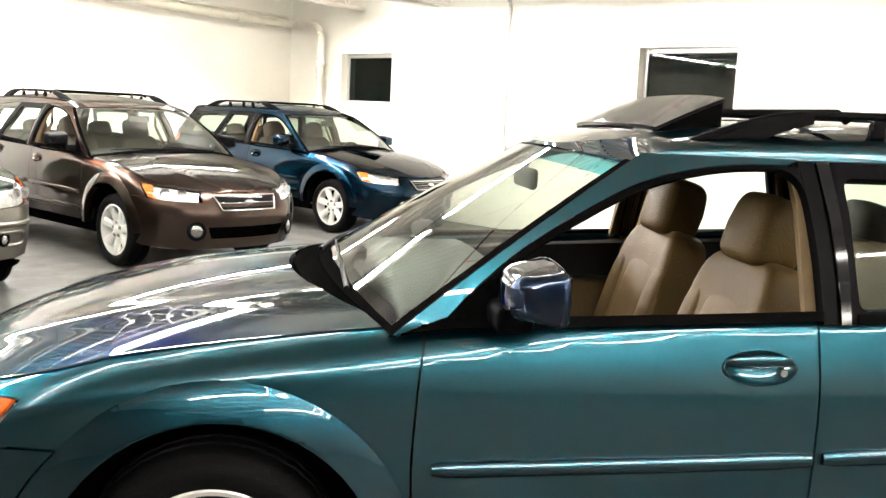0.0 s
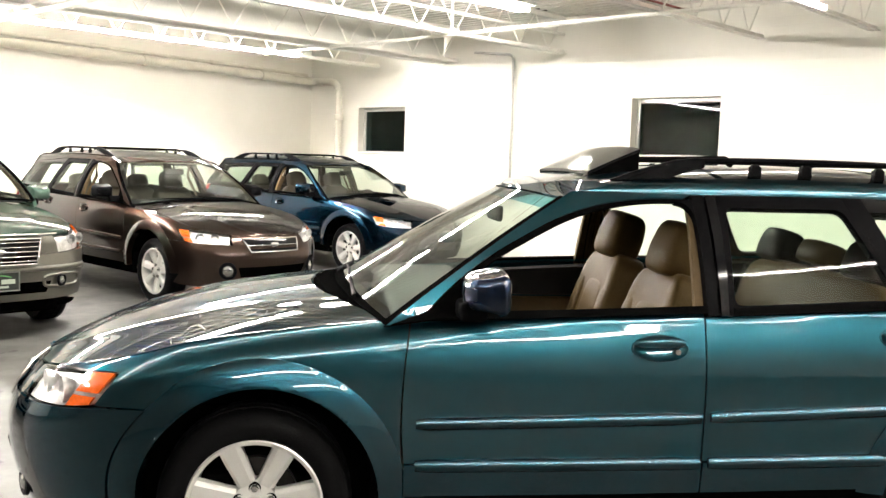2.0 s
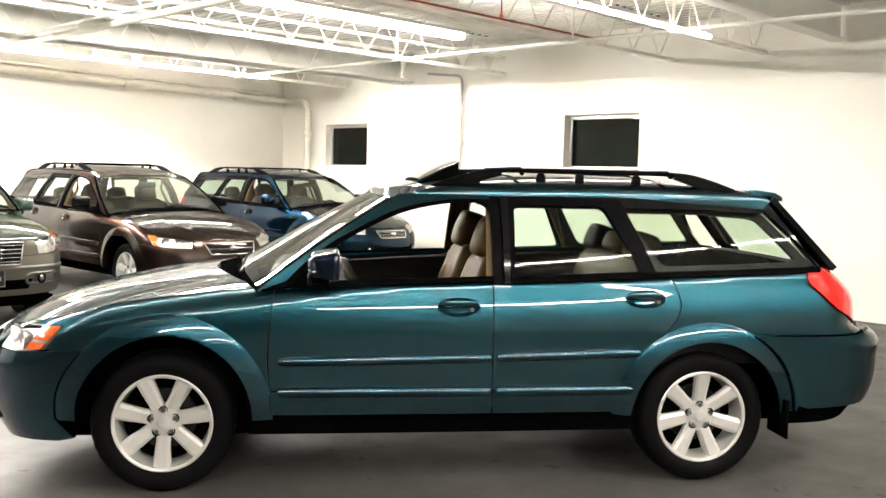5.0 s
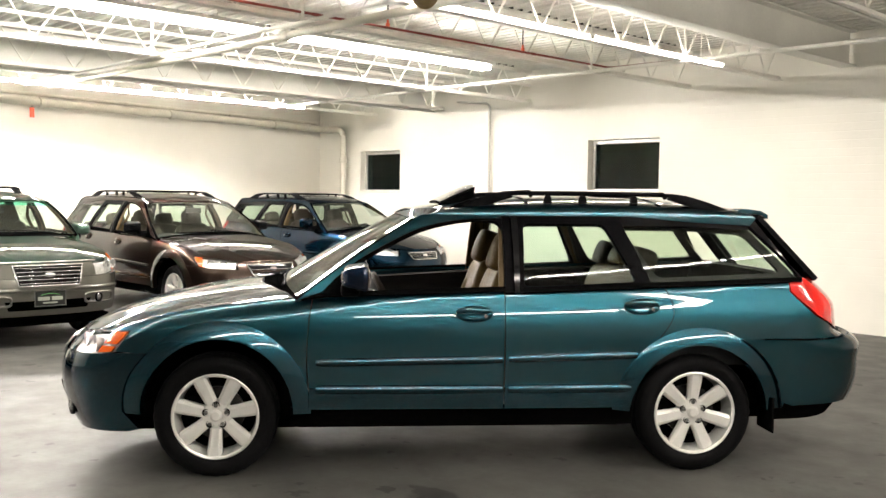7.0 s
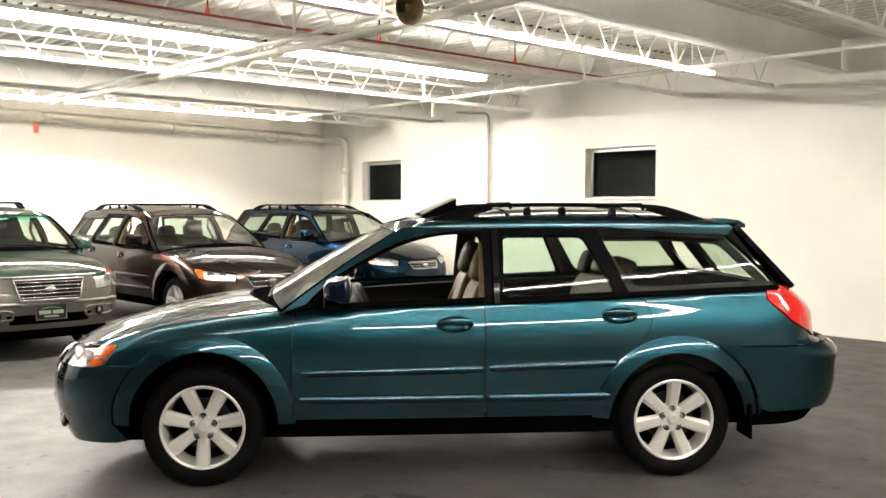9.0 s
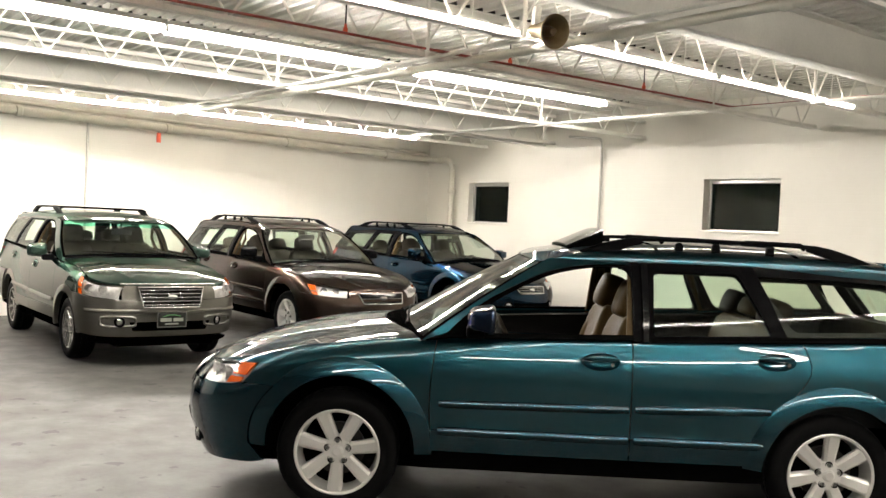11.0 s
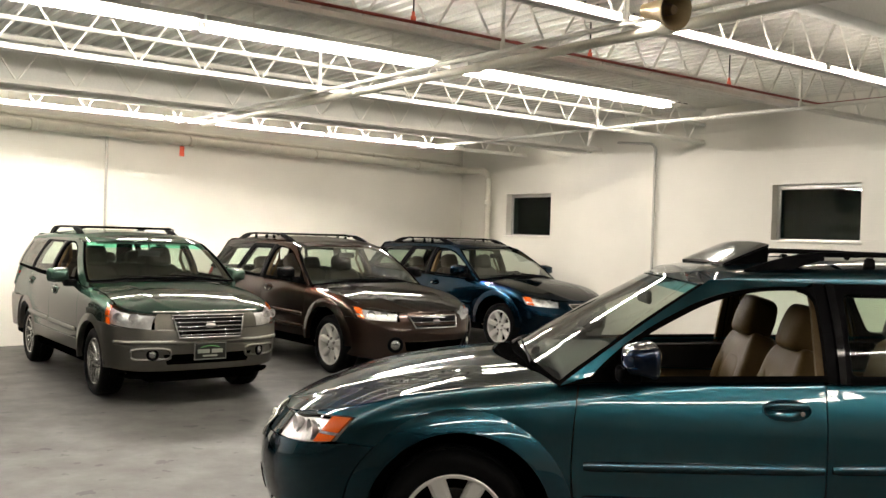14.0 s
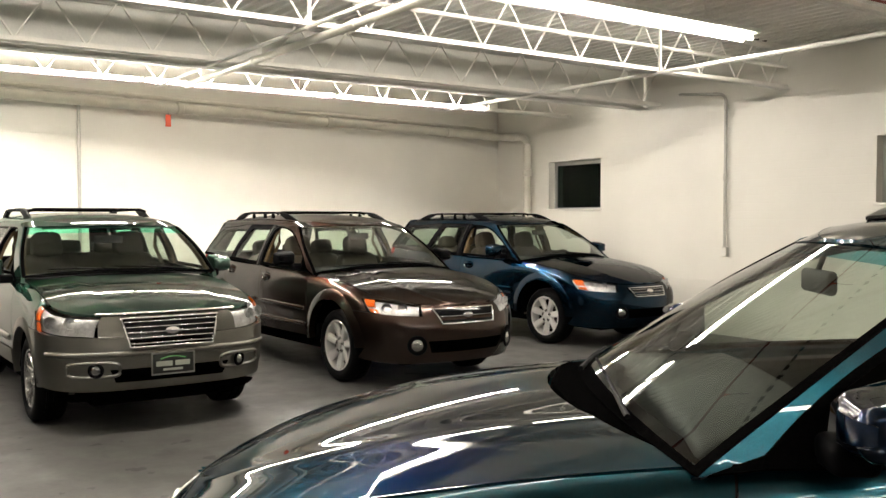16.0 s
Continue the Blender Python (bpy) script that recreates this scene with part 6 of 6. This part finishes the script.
def fog_lamps(car, shell, a, z, r, proud=0.012):
    for s in (1, -1):
        p = shell(a, z)
        bm = bmesh.new()
        lathe(bm, [(r, 0.010), (r * 0.8, 0.016), (r * 0.4, 0.019), (0.0, 0.02)], 28, "x")
        lamp = part("fog_lamp", bm, M_CHROME_DULL, car, "round fog lamp", 40, Matrix.Translation((p.x + proud, s * (p.y + proud * 0.8), p.z)) @ pose(0, 0, 0, 0, 0, s * 32))
        bm = bmesh.new()
        lathe(bm, [(r * 1.75, 0.0), (r * 1.65, 0.012), (r * 1.2, 0.014), (r, 0.004)], 28, "x")
        part("fog_lamp_bezel", bm, M_BLACK, lamp, "", 40)


def dealer_plate(car, front, z):
    """A dealer's plate with unreadable lettering drawn as bars."""
    p = front(0, z)
    bm = bmesh.new()
    rounded(bm, (0.012, 0.31, 0.16), (p.x + 0.02, 0, z), 0.005, 2)
    plate = part("dealer_plate", bm, M_PLATE, car, "black dealer plate in a chrome frame", 40)
    bm = bmesh.new()
    for y0, y1, z0, z1 in ((-0.155, 0.155, 0.068, 0.08), (-0.155, 0.155, -0.08, -0.068), (-0.155, -0.145, -0.068, 0.068), (0.145, 0.155, -0.068, 0.068)):
        box(bm, (p.x + 0.02, y0, z + z0), (p.x + 0.031, y1, z + z1))
    part("plate_frame", bm, M_CHROME, plate, "", 0)
    for y0, y1, z0, z1 in ((-0.12, -0.005, -0.02, 0.016), (0.015, 0.12, -0.02, 0.016), (-0.07, 0.07, -0.052, -0.036)):
        bm = bmesh.new()
        box(bm, (p.x + 0.024, y0, z + z0), (p.x + 0.0295, y1, z + z1))
        part("lettering_bar", bm, M_PLATE_INK, plate, "", 0)
    bm = bmesh.new()
    tube(bm, [(p.x + 0.028, -0.09 + 0.18 * i / 12, z + 0.032 + 0.016 * math.sin(math.pi * i / 12)) for i in range(13)], 0.004, 6)
    part("lettering_sweep", bm, M_PLATE_GREEN, plate, "green sweep over the lettering", 40)


def chrome_lip(car, front, z, y_half):
    bm = bmesh.new()
    tube(bm, [front(-y_half + 2 * y_half * i / 20, z) + Vector((0.01, 0, 0)) for i in range(21)], 0.009, 8)
    part("bonnet_trim", bm, M_CHROME, car, "chrome strip on the bonnet edge", 50)


def intake(car, shell, front, z0, z1, y_half):
    patch("lower_intake", front, [(-y_half, z1), (-y_half + 0.04, z0), (y_half - 0.04, z0), (y_half, z1)], M_UNDER, car, 1, 0.05, 0.016, 0.03, "black lower air intake")


def bumper_ridge(car, shell, spec, z, a0, mat):
    """A rounded rib round the front bumper."""
    cx, L = spec["cx"], spec["L"]
    half = [shell(a0 + (cx + L - 0.002 - a0) * k / 14, z) for k in range(15)]
    pts = [Vector((p.x + 0.006, p.y, p.z)) for p in half] + [Vector((p.x + 0.006, -p.y, p.z)) for p in half[::-1]]
    bm = bmesh.new()
    tube(bm, pts, 0.022, 10)
    part("bumper_rib", bm, mat, car, "rounded rib on the bumper", 60)


def fog_pods(car, shell, spec, a, z, mat):
    """Raised oval surrounds for the fog lamps."""
    for s in (1, -1):
        ring = []
        for k in range(24):
            t = 2 * math.pi * k / 24
            p = shell(a + 0.14 * math.copysign(abs(math.cos(t)) ** 0.5, math.cos(t)), z + 0.05 * math.copysign(abs(math.sin(t)) ** 0.5, math.sin(t)))
            ring.append(Vector((p.x + 0.014, s * (p.y + 0.010), p.z)))
        bm = bmesh.new()
        tube(bm, ring, 0.014, 8, True)
        part("fog_lamp_surround", bm, mat, car, "oval surround of the fog lamp", 60)


def cross_bars(car, cabin, spec, xs):
    for x in xs:
        p = cabin(x, spec["edge_z"] + spec.get("rail_w", 0.36))
        y, z = p.y - 0.01, p.z + 0.072
        bm = bmesh.new()
        tube(bm, [(x, -y, z - 0.02), (x, -y + 0.05, z), (x, y - 0.05, z), (x, y, z - 0.02)], 0.013, 8)
        part("cross_bar", bm, M_RUBBER, car, "black roof cross bar", 50)


# the teal estate in front
T_HEAD = 180 + math.degrees(math.atan2(0.7869, 0.6172))
left = Vector((0.7869, -0.6172, 0))
origin = -0.80 * left
car, shell, cabin, roof, screen = build_car("teal_estate_car", "teal pearl estate car with tan leather seats, front windows down", car_pose(origin.x, origin.y, T_HEAD), OUTBACK, P_TEAL, P_TEAL_LOW, fine=0.024, details=dict(dark_rest=True, rear_glass=M_GLASS_DARK, mirror=P_NAVY, shade=M_SHADE_BLUE, flaps=True))
sunroof_panel(car, roof, -1.235, -1.445, 0.070)
cross_bars(car, cabin, OUTBACK, (-1.75, -2.55))
front = grille(car, shell, OUTBACK, 0.60, 0.70, 0.30, 3)
fog_lamps(car, shell, 0.86, 0.345, 0.030, 0.004)
intake(car, shell, front, 0.36, 0.46, 0.36)

# the parked row along the west wall
car, shell, cabin, roof, screen = build_car("brown_estate_car", "dark brown metallic estate car parked facing out", car_pose(-5.99, 3.60, 1.5), OUTBACK, P_BROWN, P_BROWN, details=dict(leather=M_CLOTH, mirror=M_BLACK, amber=0.625, lip=0.40))
cross_bars(car, cabin, OUTBACK, (-1.75, -2.55))
front = grille(car, shell, OUTBACK, 0.585, 0.71, 0.33, 1)
fog_lamps(car, shell, 0.90, 0.405, 0.05, 0.02)
intake(car, shell, front, 0.34, 0.44, 0.40)

car, shell, cabin, roof, screen = build_car("blue_estate_car", "deep blue metallic estate car parked in the corner", car_pose(-6.88, 6.87, 3.0), OUTBACK, P_BLUE, P_BLUE, details=dict(leather=M_CLOTH, amber=0.64, lip=0.32))
cross_bars(car, cabin, OUTBACK, (-1.75, -2.55))
front = grille(car, shell, OUTBACK, 0.60, 0.70, 0.30, 3)
fog_lamps(car, shell, 0.95, 0.42, 0.042)
intake(car, shell, front, 0.36, 0.46, 0.36)

car, shell, cabin, roof, screen = build_car("green_estate_car", "dark green and grey two-tone estate car facing out", car_pose(-5.75, 0.92, 0), FORESTER, P_GREEN, P_GREIGE, kind="tall", spokes=10, details=dict(leather=M_CLOTH, shade=M_SHADE, mirror=P_GREEN, nose=P_GREIGE, alloy=M_ALLOY_GREY))
cross_bars(car, cabin, FORESTER, (-1.5, -2.6))
front = grille(car, shell, FORESTER, 0.610, 0.812, 0.345, 5, True, 0.014)
fog_lamps(car, shell, 0.95, 0.465, 0.032)
intake(car, shell, front, 0.375, 0.465, 0.42)
dealer_plate(car, front, 0.485)
bumper_ridge(car, shell, FORESTER, 0.570, 0.62, P_GREIGE)
fog_pods(car, shell, FORESTER, 0.93, 0.465, P_GREIGE)
chrome_lip(car, front, 0.842, 0.50)

car, shell, cabin, roof, screen = build_car("blue_grey_estate_car", "deep blue and grey two-tone estate car facing out", car_pose(-5.43, -1.73, 0), FORESTER, P_BLUE, P_GREIGE, kind="tall", spokes=10, details=dict(leather=M_CLOTH, mirror=P_BLUE, nose=P_GREIGE, alloy=M_ALLOY_GREY))
cross_bars(car, cabin, FORESTER, (-1.5, -2.6))
front = grille(car, shell, FORESTER, 0.610, 0.812, 0.345, 5, True, 0.014)
fog_lamps(car, shell, 0.95, 0.465, 0.032)
intake(car, shell, front, 0.375, 0.465, 0.42)
bumper_ridge(car, shell, FORESTER, 0.570, 0.62, P_GREIGE)
fog_pods(car, shell, FORESTER, 0.93, 0.465, P_GREIGE)
chrome_lip(car, front, 0.842, 0.50)
